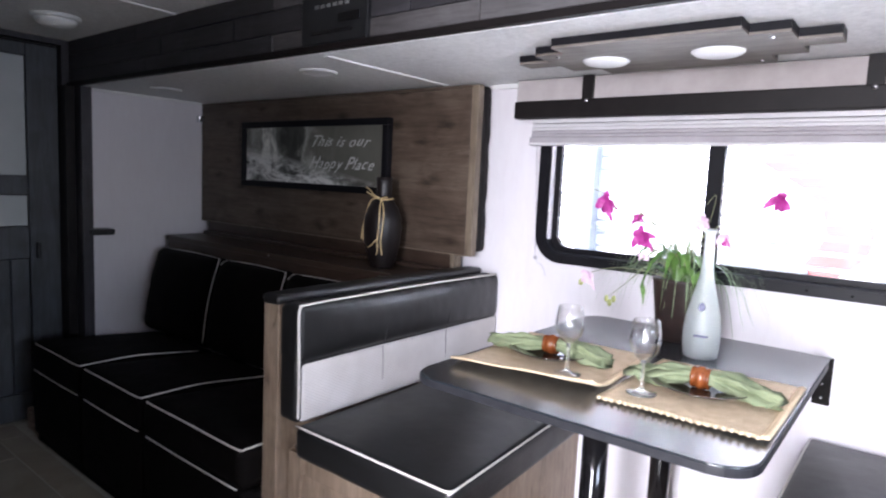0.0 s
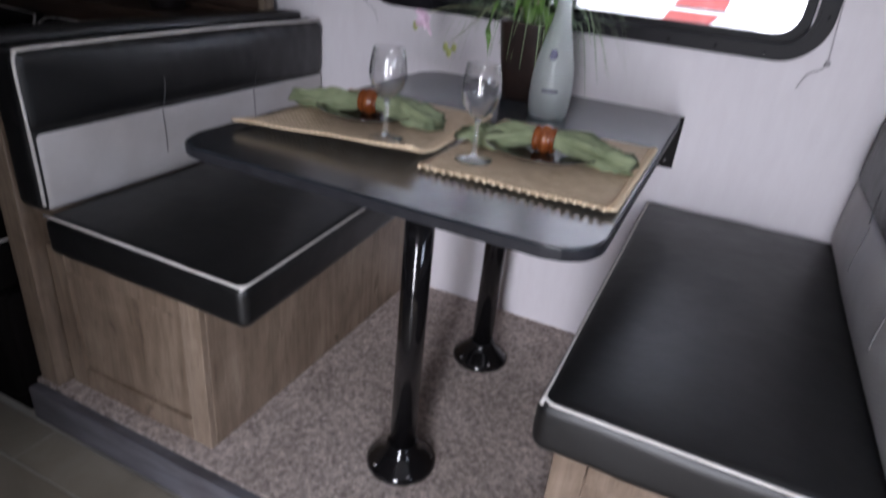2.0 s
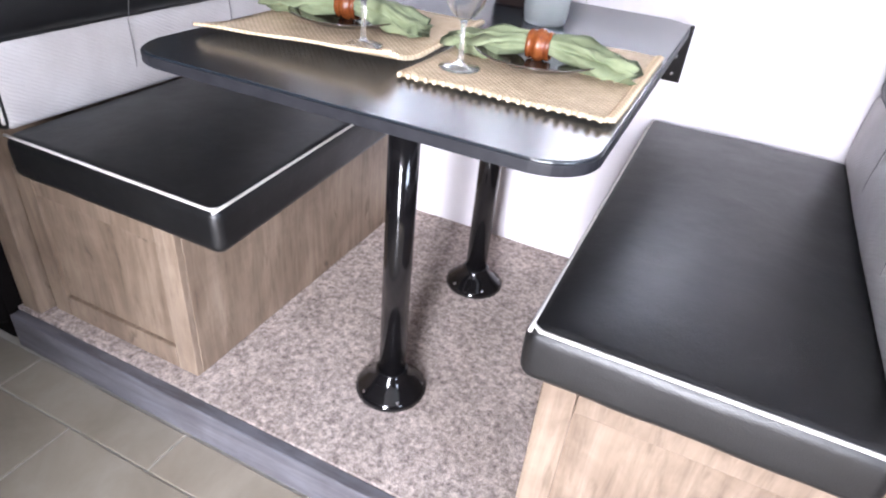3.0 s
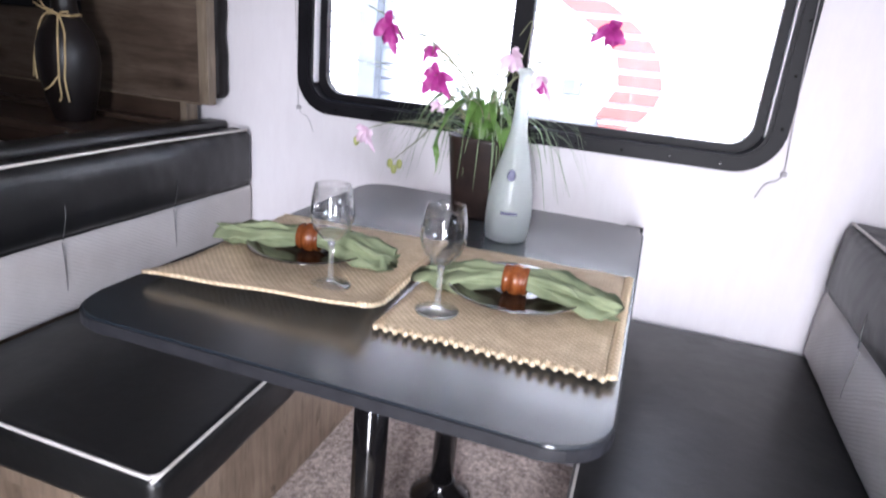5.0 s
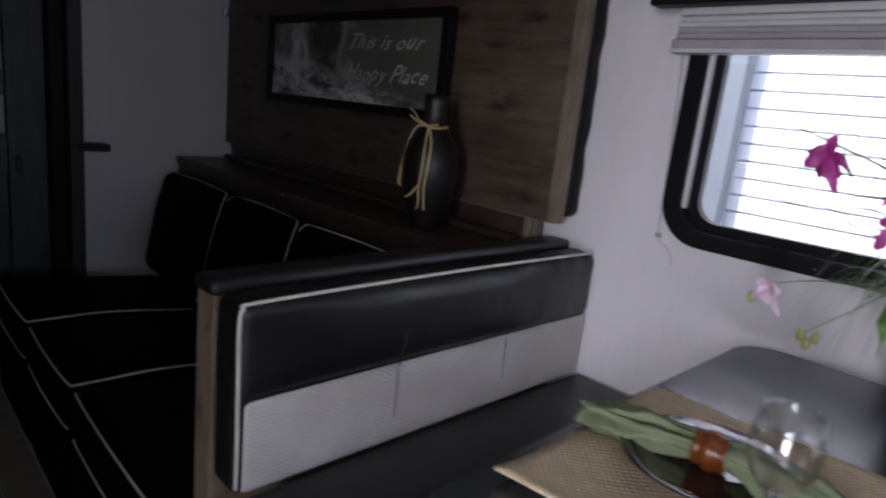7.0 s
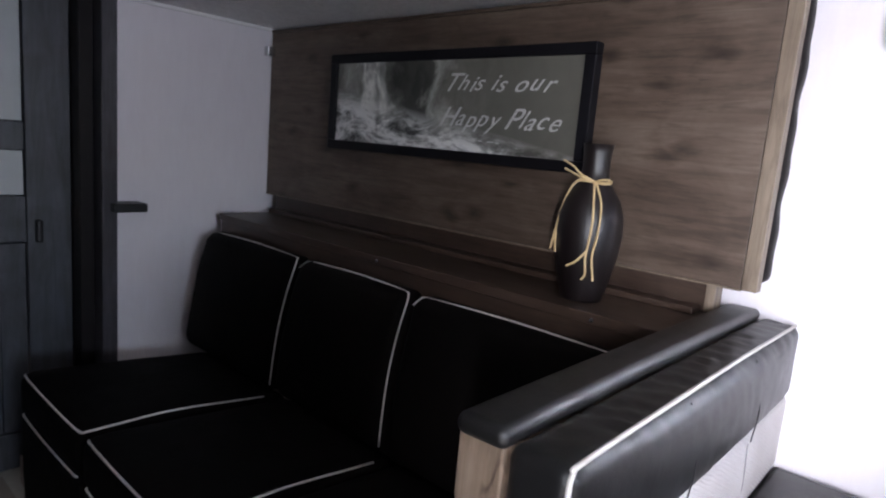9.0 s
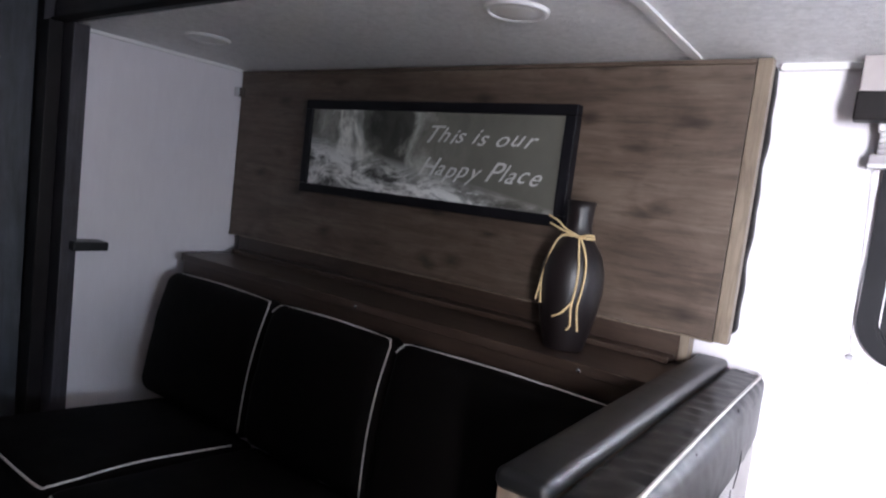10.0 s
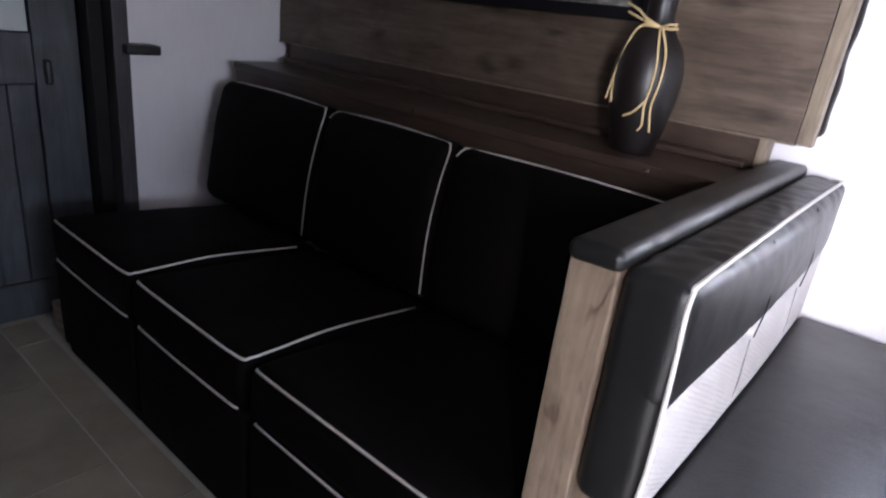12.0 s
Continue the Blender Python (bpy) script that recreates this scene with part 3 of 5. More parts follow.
val = thing("valance", "taupe fabric valance board with a dark lower band and straps", "valance")
VX0, VX1, VY = -1.185, 0.168, 2.082
part("board", box((VX0 + 0.003, VY + 0.004, 1.50), (VX1 - 0.003, W - 0.001, CEIL - 0.006), 0.003), VALANCE, val)
part("band", box((VX0, VY - 0.006, 1.489), (VX1, W - 0.06, 1.548), 0.004), ESPRESSO_PLAIN, val, "dark espresso lower band")
for x in (-0.909, -0.133):
    part("strap", box((x - 0.02, VY - 0.004, 1.54), (x + 0.02, VY + 0.008, CEIL - 0.004), 0.002), ESPRESSO_PLAIN, val, "dark espresso strap")
    part("stud", lathe([(0.007, 0), (0.006, 0.004), (0.002, 0.006)], (0, 0, 0), 12), STEEL, val, "bright stud").matrix_local = pose(x, VY - 0.006, 1.54, 90)

fix = thing("ceiling_light", "stepped taupe wooden ceiling light with two white domes", "ceiling light")
FZ = 1.602
pts = [(-0.97, 1.75), (-0.87, 1.75), (-0.87, 1.668), (-0.785, 1.668), (-0.785, 1.60), (-0.34, 1.60), (-0.34, 1.668), (-0.258, 1.668), (-0.258, 1.752),
       (-0.176, 1.752), (-0.176, 1.825), (-0.258, 1.825), (-0.258, 1.90), (-0.34, 1.90), (-0.34, 1.985), (-0.785, 1.985), (-0.785, 1.90), (-0.87, 1.90), (-0.87, 1.815), (-0.97, 1.815)]
part("backplate", slab([(x, y) for x, y in pts], FZ + 0.006, CEIL + 0.001), BLACK_FRAME, fix, "black edge of the stepped plate")
part("plate", slab([(x, y) for x, y in pts], FZ, FZ + 0.0062), FIXTURE_WOOD, fix)
for x in (-0.725, -0.437):
    part("dome", lathe([(0.062, 0.002), (0.061, -0.003), (0.052, -0.009), (0.034, -0.013), (0.012, -0.015), (0.001, -0.015)], (x, 1.80, FZ), 32), DOME, fix, "white lamp dome", True)
for x, y in ((-0.82, 1.70), (-0.30, 1.70), (-0.37, 1.95)):
    part("screw", lathe([(0.007, 0.001), (0.006, -0.003), (0.001, -0.004)], (x, y, FZ), 10), STEEL, fix)

# ---- dinette ----
def piping_loop(path, parent, r=0.0036, closed=False, name="piping"):
    return part(name, tube(path, r, 8, closed), PIPING, parent, "white piping", True)


def bench(side, x_front, x_back, base_x, end_x, skew=0.0):
    """A dinette bench; side is the way in which its back lies from its seat (-1 or 1)."""
    ob = thing("dinette_bench", "dark leather dinette bench with white piping on a weathered oak base", "bench", "dinette benches")
    y0, y1 = 1.208, W - 0.006
    lo, hi = sorted((base_x, end_x))
    part("base", box((lo, 1.262, CAR), (hi, y1, 0.491), 0.002), BENCH_WOOD, ob)
    # framed front with a recessed field
    rail = 0.055
    for a, b, c, d in ((lo, lo + rail, CAR, 0.484), (hi - rail, hi, CAR, 0.484), (lo + rail, hi - rail, 0.43, 0.484), (lo + rail, hi - rail, CAR, CAR + 0.06)):
        part("frame_rail", box((a + 0.0008, 1.246, c + 0.001), (b - 0.0008, 1.263, d), 0.002), BENCH_WOOD, ob)
    part("panel", box((lo + rail - 0.004, 1.256, CAR + 0.056), (hi - rail + 0.004, 1.2635, 0.434), 0.001, 1), BENCH_WOOD, ob)
    a, b = sorted((x_front, x_back))
    zt = 0.586

    def slant(q):
        """The seat narrows a little towards the wall."""
        q = Vector(q)
        q.x += skew * max(0.0, q.y - y0) * (q.x - x_back) / (x_front - x_back)
        return q

    bm = pillow((a, y0, 0.492), (b, y1, zt), 0.022, 0.02, 2, 1, 14, 0.0016, 3.0 * side)
    for v in bm.verts:
        v.co = slant(v.co)
    part("seat", bm, LEATHER, ob, smooth=True)
    xf, xb = x_front - side * -0.008, x_back
    path = [(xb, y0 + 0.007, zt - 0.005), ((xb + xf) / 2, y0 + 0.006, zt - 0.004), (xf + side * 0.03, y0 + 0.006, zt - 0.004)]
    path += [(xf + side * (0.022 * (1 - math.sin(t))), y0 + 0.006 + 0.022 * (1 - math.cos(t)), zt - 0.004) for t in (0.3, 0.8, 1.2)]
    path += [(xf, y0 + 0.035, zt - 0.004), (xf, (y0 + y1) / 2, zt - 0.003), (xf, y1 - 0.01, zt - 0.004)]
    piping_loop([slant(q) for q in smooth_path(path, 4)], ob, 0.003)
    return ob


left = bench(-1, -0.738, -1.275, -0.895, -1.345, -0.06)
right = bench(1, -0.20, 0.262, -0.165, 0.335)


def bench_back(ob, side, x, lean=0.0):
    """Backrest cushion whose front face stands at x, dark above and pale below."""
    def tilt(q):
        return Vector((q[0] + side * lean * (q[2] - 0.72), q[1], q[2]))

    def tilted(bm):
        for v in bm.verts:
            v.co = tilt(v.co)
        return bm

    y0, y1 = 1.214, W - 0.004
    a, b = sorted((x, x + side * 0.088))
    split, top = 0.752, 0.914
    bm = pillow((a, y0, split - 0.002), (b, y1, top), 0.021, 0.019, 0, -side, 64, 0.0018, 11.0 + side)
    for v in bm.verts:
        # puckers where the cover is gathered over the top edge
        rim = max(0.0, 1 - abs(v.co.z - top) / 0.035)
        wave = math.sin((v.co.y + 0.5 * side * (v.co.x - x)) * math.tau / 0.048 + 3.0 * noise.noise(Vector((v.co.y * 5, 1.0 + side, 0))))
        v.co.z -= 0.0045 * rim * max(0.0, wave) ** 2 * (0.6 + 0.8 * noise.noise(Vector((v.co.y * 9, 4.0, side))))
        if v.co.z > top - 0.03:
            v.co.z += 0.0045 * noise.noise(Vector((v.co.x * 20, v.co.y * 42, 3.0))) - 0.002
        v.co += Vector((1, 0.6, 0)) * 0.0013 * noise.noise(Vector((v.co.x * 30, v.co.y * 34, v.co.z * 16 + v.co.y * 20)))
    part("backrest", tilted(bm), LEATHER, ob, smooth=True)
    a, b = sorted((x + side * 0.005, x + side * 0.088))
    part("lower_back", tilted(pillow((a, y0, 0.582), (b, y1, split + 0.06), 0.021, 0, 0, -side, 16)), LEATHER, ob, smooth=True)
    a, b = sorted((x + side * 0.001, x + side * 0.04))
    part("lower_panel", tilted(pillow((a, y0 + 0.012, 0.584), (b, y1 - 0.002, split + 0.001), 0.015, 0.016, 0, -side, 22, 0.0009, 7.0 + side)), PALE_VINYL, ob, "pale ribbed vinyl lower backrest", True)
    xp = x + side * 0.008
    path = [(xp - side * 0.002, y0 + 0.006, 0.60), (xp - side * 0.006, y0 + 0.004, 0.68), (xp - side * 0.004, y0 + 0.003, 0.80), (xp, y0 + 0.004, 0.88), (xp, y0 + 0.010, 0.905),
            (xp + 0, y0 + 0.03, 0.911), (xp, y0 + 0.25, 0.914), (xp, (y0 + y1) / 2 + 0.1, 0.916), (xp, y1 - 0.02, 0.912)]
    piping_loop([tilt(q) for q in smooth_path(path, 6)], ob, 0.0034)
    for y in (1.525, 1.835):
        xs = x - side * 0.0145
        part("seam", tube([tilt(q) for q in smooth_path([(xs - side * 0.001, y, 0.755), (xs - side * 0.003, y + 0.01, 0.82), (xs + side * 0.014, y + 0.006, 0.905)])], 0.0012, 6), BLACK_PLASTIC, ob)
        part("seam", tube([tilt(q) for q in smooth_path([(xs + side * 0.014, y, 0.60), (xs + side * 0.0006, y, 0.66), (xs + side * 0.0026, y, 0.75)])], 0.0013, 6), SEAM, ob, "grey stitched seam")


bench_back(left, -1, -1.268)
bench_back(right, 1, 0.248, 0.03)


def divider(x0, x1, group):
    ob = thing("divider_panel", "weathered oak divider post with a padded black leather cap", "divider", group)
    part("board", box((x0, 1.214, 0.0 if x0 < -1 else CAR), (x1, W - 0.003, 0.904), 0.003), BENCH_WOOD, ob)
    part("cap", pillow((x0 - 0.003, 1.207, 0.898), (x1 + 0.005, W - 0.002, 0.927), 0.013, 0.005, 2, 1, 10, 0.0012, 2.0), LEATHER, ob, "padded black leather cap", True)
    return ob


divider(-1.423, -1.358, "divider panels")
divider(0.345, 0.412, "divider panels")

table = thing("dinette_table", "slate-grey laminate dinette table on two black pedestals", "table")
TZ = 0.84
TX0, TX1, TY0, TY1 = -0.848, -0.16, 1.178, 2.094
part("tabletop", slab(round_rect(TX0, TX1, TY0, TY1, 0.065, 8), TZ - 0.016, TZ, 0.003), LAMINATE, table)
part("edge_band", slab(round_rect(TX0 - 0.003, TX1 + 0.003, TY0 - 0.003, TY1 + 0.003, 0.068, 8), TZ - 0.0185, TZ - 0.003, 0.002), TABLE_EDGE, table, "black edge band")
for y in (1.44, 1.905):
    leg = part("leg", lathe([(0.0285, 0.0), (0.0285, 0.70)], (-0.52, y, CAR + 0.03), 32), BLACK_METAL, table, smooth=True)
    part("foot_flange", lathe([(0.078, 0), (0.078, 0.008), (0.072, 0.014), (0.05, 0.036), (0.036, 0.05), (0.034, 0.058), (0.029, 0.06)], (-0.52, y, CAR), 40), BLACK_METAL, table, smooth=True)
    part("top_flange", lathe([(0.034, 0), (0.05, 0.015), (0.075, 0.03), (0.075, 0.04)], (-0.52, y, TZ - 0.064), 32), BLACK_METAL, table, smooth=True)
    for k in range(5):
        a = k * math.tau / 5 + 0.4
        part("screw", lathe([(0.005, 0), (0.004, 0.003), (0.001, 0.004)], (-0.52 + 0.066 * math.cos(a), y + 0.066 * math.sin(a), CAR + 0.0165), 8), STEEL, table)
brk = thing("wall_bracket", "small dark metal bracket under the table at the wall", "bracket")
part("plate", box((-0.202, W - 0.012, 0.685), (-0.158, W, 0.82), 0.002), BLACK_METAL, brk)
part("arm", box((-0.20, W - 0.10, 0.811), (-0.166, W - 0.011, 0.821), 0.002), BLACK_METAL, brk)
for z in (0.705, 0.745):
    part("screw", lathe([(0.005, 0), (0.004, 0.003), (0.001, 0.004)], (0, 0, 0), 8), STEEL, brk).matrix_local = pose(-0.18, W - 0.012, z, 90)

# ---- sofa ----
sofa = thing("sofa", "black leather three-seat sofa with white piping", "sofa")
SX = [-3.03, -2.52, -2.022, -1.432]
part("base", pillow((SX[0] - 0.02, 1.178, 0.004), (SX[3] + 0.004, 1.84, 0.345), 0.02, 0, 2, 1, 6), SOFA_LEATHER, sofa, smooth=True)
for k in range(3):
    x0, x1 = SX[k] + 0.002, SX[k + 1] - 0.002
    def sag(q):
        q = Vector(q)
        q.z -= 0.042 * max(0.0, (q.y - 1.2) / 0.48) * max(0.0, (q.z - 0.345) / 0.13)
        return q

    bm = pillow((x0, 1.152, 0.345), (x1, 1.74, 0.478), 0.035, 0.014, 2, 1, 10, 0.002, k * 3.7)
    for v in bm.verts:
        v.co = sag(v.co)
    part("seat_cushion", bm, SOFA_LEATHER, sofa, smooth=True)
    part("front_panel", pillow((x0, 1.158, 0.06), (x1, 1.21, 0.352), 0.02, 0.012, 1, -1, 8, 0.002, k * 5.1), SOFA_LEATHER, sofa, smooth=True)
    path = [(x1 - 0.012, 1.66, 0.482), (x1 - 0.008, 1.4, 0.492), (x1 - 0.008, 1.23, 0.478), (x1 - 0.014, 1.18, 0.473), (x1 - 0.045, 1.162, 0.47),
            ((x0 + x1) / 2, 1.154, 0.477), (x0 + 0.045, 1.162, 0.47), (x0 + 0.02, 1.172, 0.466)]
    piping_loop([sag(q) for q in smooth_path(path, 6)], sofa, 0.0029)
    low = [(x0 + 0.03, 1.158, 0.352), (x0 + 0.06, 1.152, 0.356), ((x0 + x1) / 2, 1.148, 0.358), (x1 - 0.06, 1.152, 0.356), (x1 - 0.03, 1.158, 0.352)]
    piping_loop(smooth_path(low, 6), sofa, 0.0026)
BX = [-3.16, -2.578, -2.078, -1.44]


def settle(q):
    """The cushions' feet have slid a little along the seat."""
    low = max(0.0, 1 - q[2] / 0.34)
    return Vector((q[0] + 0.042 * low ** 1.3 - 0.006 * math.sin(q[2] * 9), q[1], q[2]))


for k in range(3):
    x0, x1 = BX[k] + 0.002, BX[k + 1] - 0.002
    w = x1 - x0
    bm = pillow((-w / 2, -0.06, 0.0), (w / 2, 0.06, 0.425), 0.045, 0.022, 1, -1, 10, 0.0025, 20 + k * 2.3)
    for v in bm.verts:
        v.co = settle(v.co)
    bm.transform(pose((x0 + x1) / 2, 1.735, 0.43, -15))
    part("back_cushion", bm, SOFA_LEATHER, sofa, smooth=True)
    m = pose((x0 + x1) / 2, 1.735, 0.43, -15)
    h = w / 2
    path = [(h - 0.012, -0.05, 0.02), (h - 0.01, -0.055, 0.2), (h - 0.01, -0.05, 0.37), (h - 0.02, -0.042, 0.408), (h - 0.05, -0.036, 0.418), (0, -0.034, 0.424),
            (-h + 0.05, -0.036, 0.418), (-h + 0.02, -0.042, 0.408), (-h + 0.01, -0.05, 0.39)]
    piping_loop([m @ settle(p) for p in smooth_path(path, 6)], sofa, 0.0023)

shelf = thing("sofa_shelf", "dark walnut ledge behind the sofa back", "shelf")
part("top", box((-3.167, 1.842, 0.882), (-1.428, W - 0.002, 0.906), 0.002), SHELF_WOOD, shelf)
part("fascia", box((-3.16, 1.848, 0.60), (-1.43, 1.866, 0.881), 0.002), SHELF_WOOD, shelf)
part("backing", box((-3.19, 2.10, 0.907), (-1.436, 2.122, 0.985), 0.002), SHELF_WOOD, shelf)
part("cleat", box((-3.16, 2.05, 0.9065), (-1.46, 2.10, 0.922), 0.003), SHELF_WOOD, shelf)
part("end_block", box((-1.452, 2.092, 0.908), (-1.43, 2.14, 0.982), 0.002), EDGE_WOOD, shelf, "pale oak end block")
for x in (-2.273, -1.592):
    part("screw", lathe([(0.006, 0), (0.005, 0.003), (0.001, 0.004)], (0, 0, 0), 12), STEEL, shelf, "small bright screw").matrix_local = pose(x, 1.842, 0.892, 90)

panel = thing("folding_bunk", "weathered oak folding bunk board with a pale edge strip", "bunk")
PX0, PX1, PZ0, PZ1 = -3.244, -1.347, 0.976, 1.621
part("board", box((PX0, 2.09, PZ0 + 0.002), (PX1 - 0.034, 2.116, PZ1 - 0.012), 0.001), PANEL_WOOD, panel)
part("edge_strip", box((PX1 - 0.032, 2.086, PZ0), (PX1, 2.118, PZ1), 0.002), EDGE_WOOD, panel, "pale oak edge strip")
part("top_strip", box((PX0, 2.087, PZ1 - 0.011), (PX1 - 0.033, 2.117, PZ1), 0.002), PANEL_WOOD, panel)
part("lower_lip", box((PX0, 2.086, PZ0 - 0.003), (PX1 - 0.033, 2.117, PZ0 + 0.0015), 0.0008, 1), EDGE_WOOD, panel)
part("hinge", box((-3.249, 2.058, 1.52), (-3.218, 2.092, 1.556), 0.004), STEEL, panel, "small steel latch")
pad = thing("bunk_pad", "black quilted pad stowed behind the wall panel", "pad")
bm = pillow((PX0 + 0.02, 2.122, 0.99), (PX1 + 0.012, 2.177, 1.622), 0.02, 0, 1, -1, 30)
for v in bm.verts:
    if v.co.x > PX1 - 0.02:
        v.co.x += 0.0018 * math.sin(v.co.z * 31) + 0.0016 * math.sin(v.co.z * 57 + 1) - 0.008
part("pad", bm, ESPRESSO_PLAIN, pad, smooth=True)

# picture on the panel
pic = thing("framed_picture", "wide black-framed waterfall print with white script lettering", "picture")
QX0, QX1, QZ0, QZ1 = -2.812, -1.777, 1.188, 1.509
IX0, IX1, IZ0, IZ1 = -2.78, -1.809, 1.218, 1.479
for lo, hi in (((QX0, 0, QZ1 - 0.03), (QX1, 0, QZ1)), ((QX0, 0, QZ0), (QX1, 0, QZ0 + 0.03)), ((QX0, 0, QZ0 + 0.0302), (QX0 + 0.032, 0, QZ1 - 0.0302)), ((QX1 - 0.032, 0, QZ0 + 0.0302), (QX1, 0, QZ1 - 0.0302))):
    part("frame_bar", box((lo[0], 2.056, lo[2]), (hi[0], 2.0885, hi[2]), 0.003), BLACK_FRAME, pic)
PRINT = mat("waterfall_print", (0.2, 0.2, 0.18), 0.35)
_v = coords(PRINT)
_sep = node(PRINT, "ShaderNodeSeparateXYZ", [("Vector", _v)])
_falls = noise_tex(PRINT, coords(PRINT, (11, 1, 7)), 1.0, 6, 0.65, 0.8)
_rocks = noise_tex(PRINT, coords(PRINT, (7, 1, 16)), 1.0, 7, 0.7, 0.6)
_l = node(PRINT, "ShaderNodeMapRange", [("Value", _sep.outputs["X"])])
_l.inputs["From Min"].default_value, _l.inputs["From Max"].default_value = -2.78, -1.797
_hs = node(PRINT, "ShaderNodeMapRange", [("Value", _sep.outputs["X"])])
_hs.inputs["From Min"].default_value, _hs.inputs["From Max"].default_value = -2.78, -1.80
_hs.inputs["To Min"].default_value, _hs.inputs["To Max"].default_value = -0.07, 0.10
_zz = node(PRINT, "ShaderNodeMath", [(0, _sep.outputs["Z"]), (1, _hs.outputs[0])])
_h2 = node(PRINT, "ShaderNodeMapRange", [("Value", _zz.outputs[0])])
_h2.inputs["From Min"].default_value, _h2.inputs["From Max"].default_value = 1.27, 1.33
_rc = ramp(PRINT, _rocks, [(0.38, (0.05, 0.05, 0.045)), (0.47, (0.36, 0.36, 0.34)), (0.56, (0.85, 0.85, 0.82))])
_warp = noise_tex(PRINT, coords(PRINT, (6, 1, 5)), 1.0, 5, 0.6, 0.5)
_sum = node(PRINT, "ShaderNodeMath", [(0, _l.outputs[0]), (1, _warp)])
_off = node(PRINT, "ShaderNodeMath", [(0, _warp)])
_off.operation, _off.inputs[1].default_value, _off.inputs[2].default_value = "MULTIPLY_ADD", 0.5, -0.25
PRINT.node_tree.links.new(_off.outputs[0], _sum.inputs[1])
_bands = ramp(PRINT, _sum.outputs[0], [(0.0, (0.16, 0.16, 0.14)), (0.06, (0.34, 0.34, 0.31)), (0.13, (0.26, 0.26, 0.23)), (0.18, (0.8, 0.8, 0.76)), (0.25, (0.2, 0.2, 0.18)),
                                      (0.32, (0.05, 0.05, 0.042)), (0.42, (0.07, 0.07, 0.06)), (0.49, (0.5, 0.5, 0.46)), (0.58, (0.17, 0.165, 0.14)), (0.68, (0.13, 0.126, 0.105))])
_dapple = ramp(PRINT, _falls, [(0.36, (0.45, 0.45, 0.42)), (0.56, (1.15, 1.15, 1.12))])
_fade = node(PRINT, "ShaderNodeMapRange", [("Value", _l.outputs[0])])
_fade.inputs["From Min"].default_value, _fade.inputs["From Max"].default_value = 0.35, 0.75
_fade.inputs["To Min"].default_value, _fade.inputs["To Max"].default_value = 0.85, 0.12
_plain = mix(PRINT, "MULTIPLY", _fade.outputs[0], _bands, _dapple)
colour(PRINT, mix(PRINT, "MIX", _h2.outputs[0], _rc, _plain))
part("print", box((IX0 - 0.004, 2.066, IZ0 - 0.004), (IX1 + 0.004, 2.08, IZ1 + 0.004), 0), PRINT, pic, "grey waterfall print")
INK = mottled("white_ink", (0.5, 0.5, 0.48), (0.6, 0.6, 0.58), 20, 0.5)
for words, x, z, size in (("This is our", -2.285, 1.388, 0.076), ("Happy Place", -2.29, 1.288, 0.082)):
    def reach(text):
        b = letters(text, size)
        w = max([v.co.x for v in b.verts], default=0.0)
        b.free()
        return w

    k = (0.385 if words[0] == "T" else 0.42) / reach(words)
    for n, char in enumerate(words):
        if char == " ":
            continue
        bm = letters(char, size * (1.0 if char.isupper() else 0.84), 0.62, bold=0.0)
        start = reach(words[:n + 1]) - reach(char)
        for v in bm.verts:
            v.co.x = (v.co.x + start + (0.0 if char.isupper() else 0.05 * size)) * k
        bm.transform(pose(x, 2.0652, z + 0.004 * (n % 2), 90, 0, 0))
        part("letter", bm, INK, pic, "white slanted letter")
for k, wide in enumerate((0.012, 0.02, 0.009, 0.016, 0.012, 0.022, 0.010)):
    part("small_print", box((-2.25 + 0.031 * k, 2.0645, 1.254 - 0.0012 * k), (-2.25 + wide + 0.031 * k, 2.0655, 1.2575 - 0.0012 * k), 0), INK, pic)

# ---- small things ----
CERAMIC = mottled("brown_black_vase_glaze", (0.006, 0.0038, 0.0038), (0.010, 0.0064, 0.0062), 14, 0.38, 0.1)
RAFFIA = mottled("straw_raffia", (0.5, 0.36, 0.17), (0.66, 0.5, 0.27), 60, 0.7, 0.3, 500)
vase = thing("vase", "dark brown ceramic vase tied with straw raffia", "vase")
VC = (-1.684, 1.95, 0.906)
prof = [(0.052, 0), (0.055, 0.006), (0.068, 0.05), (0.081, 0.11), (0.086, 0.155), (0.083, 0.195), (0.07, 0.232), (0.05, 0.258), (0.038, 0.275), (0.034, 0.30), (0.035, 0.335), (0.038, 0.356), (0.034, 0.356), (0.03, 0.33), (0.029, 0.28), (0.001, 0.27)]
prof = [(q * 0.89, h) for q, h in prof]
part("body", lathe(prof, VC, 40), CERAMIC, vase, smooth=True)
kx, ky, kz = VC[0] + 0.021, VC[1] - 0.034, VC[2] + 0.272
part("raffia_band", tube([(VC[0] + 0.0365 * math.cos(a), VC[1] + 0.0365 * math.sin(a), kz + 0.002 * math.sin(3 * a)) for a in [k * math.tau / 24 for k in range(24)]], 0.004, 6, True), RAFFIA, vase, "straw raffia tie", True)
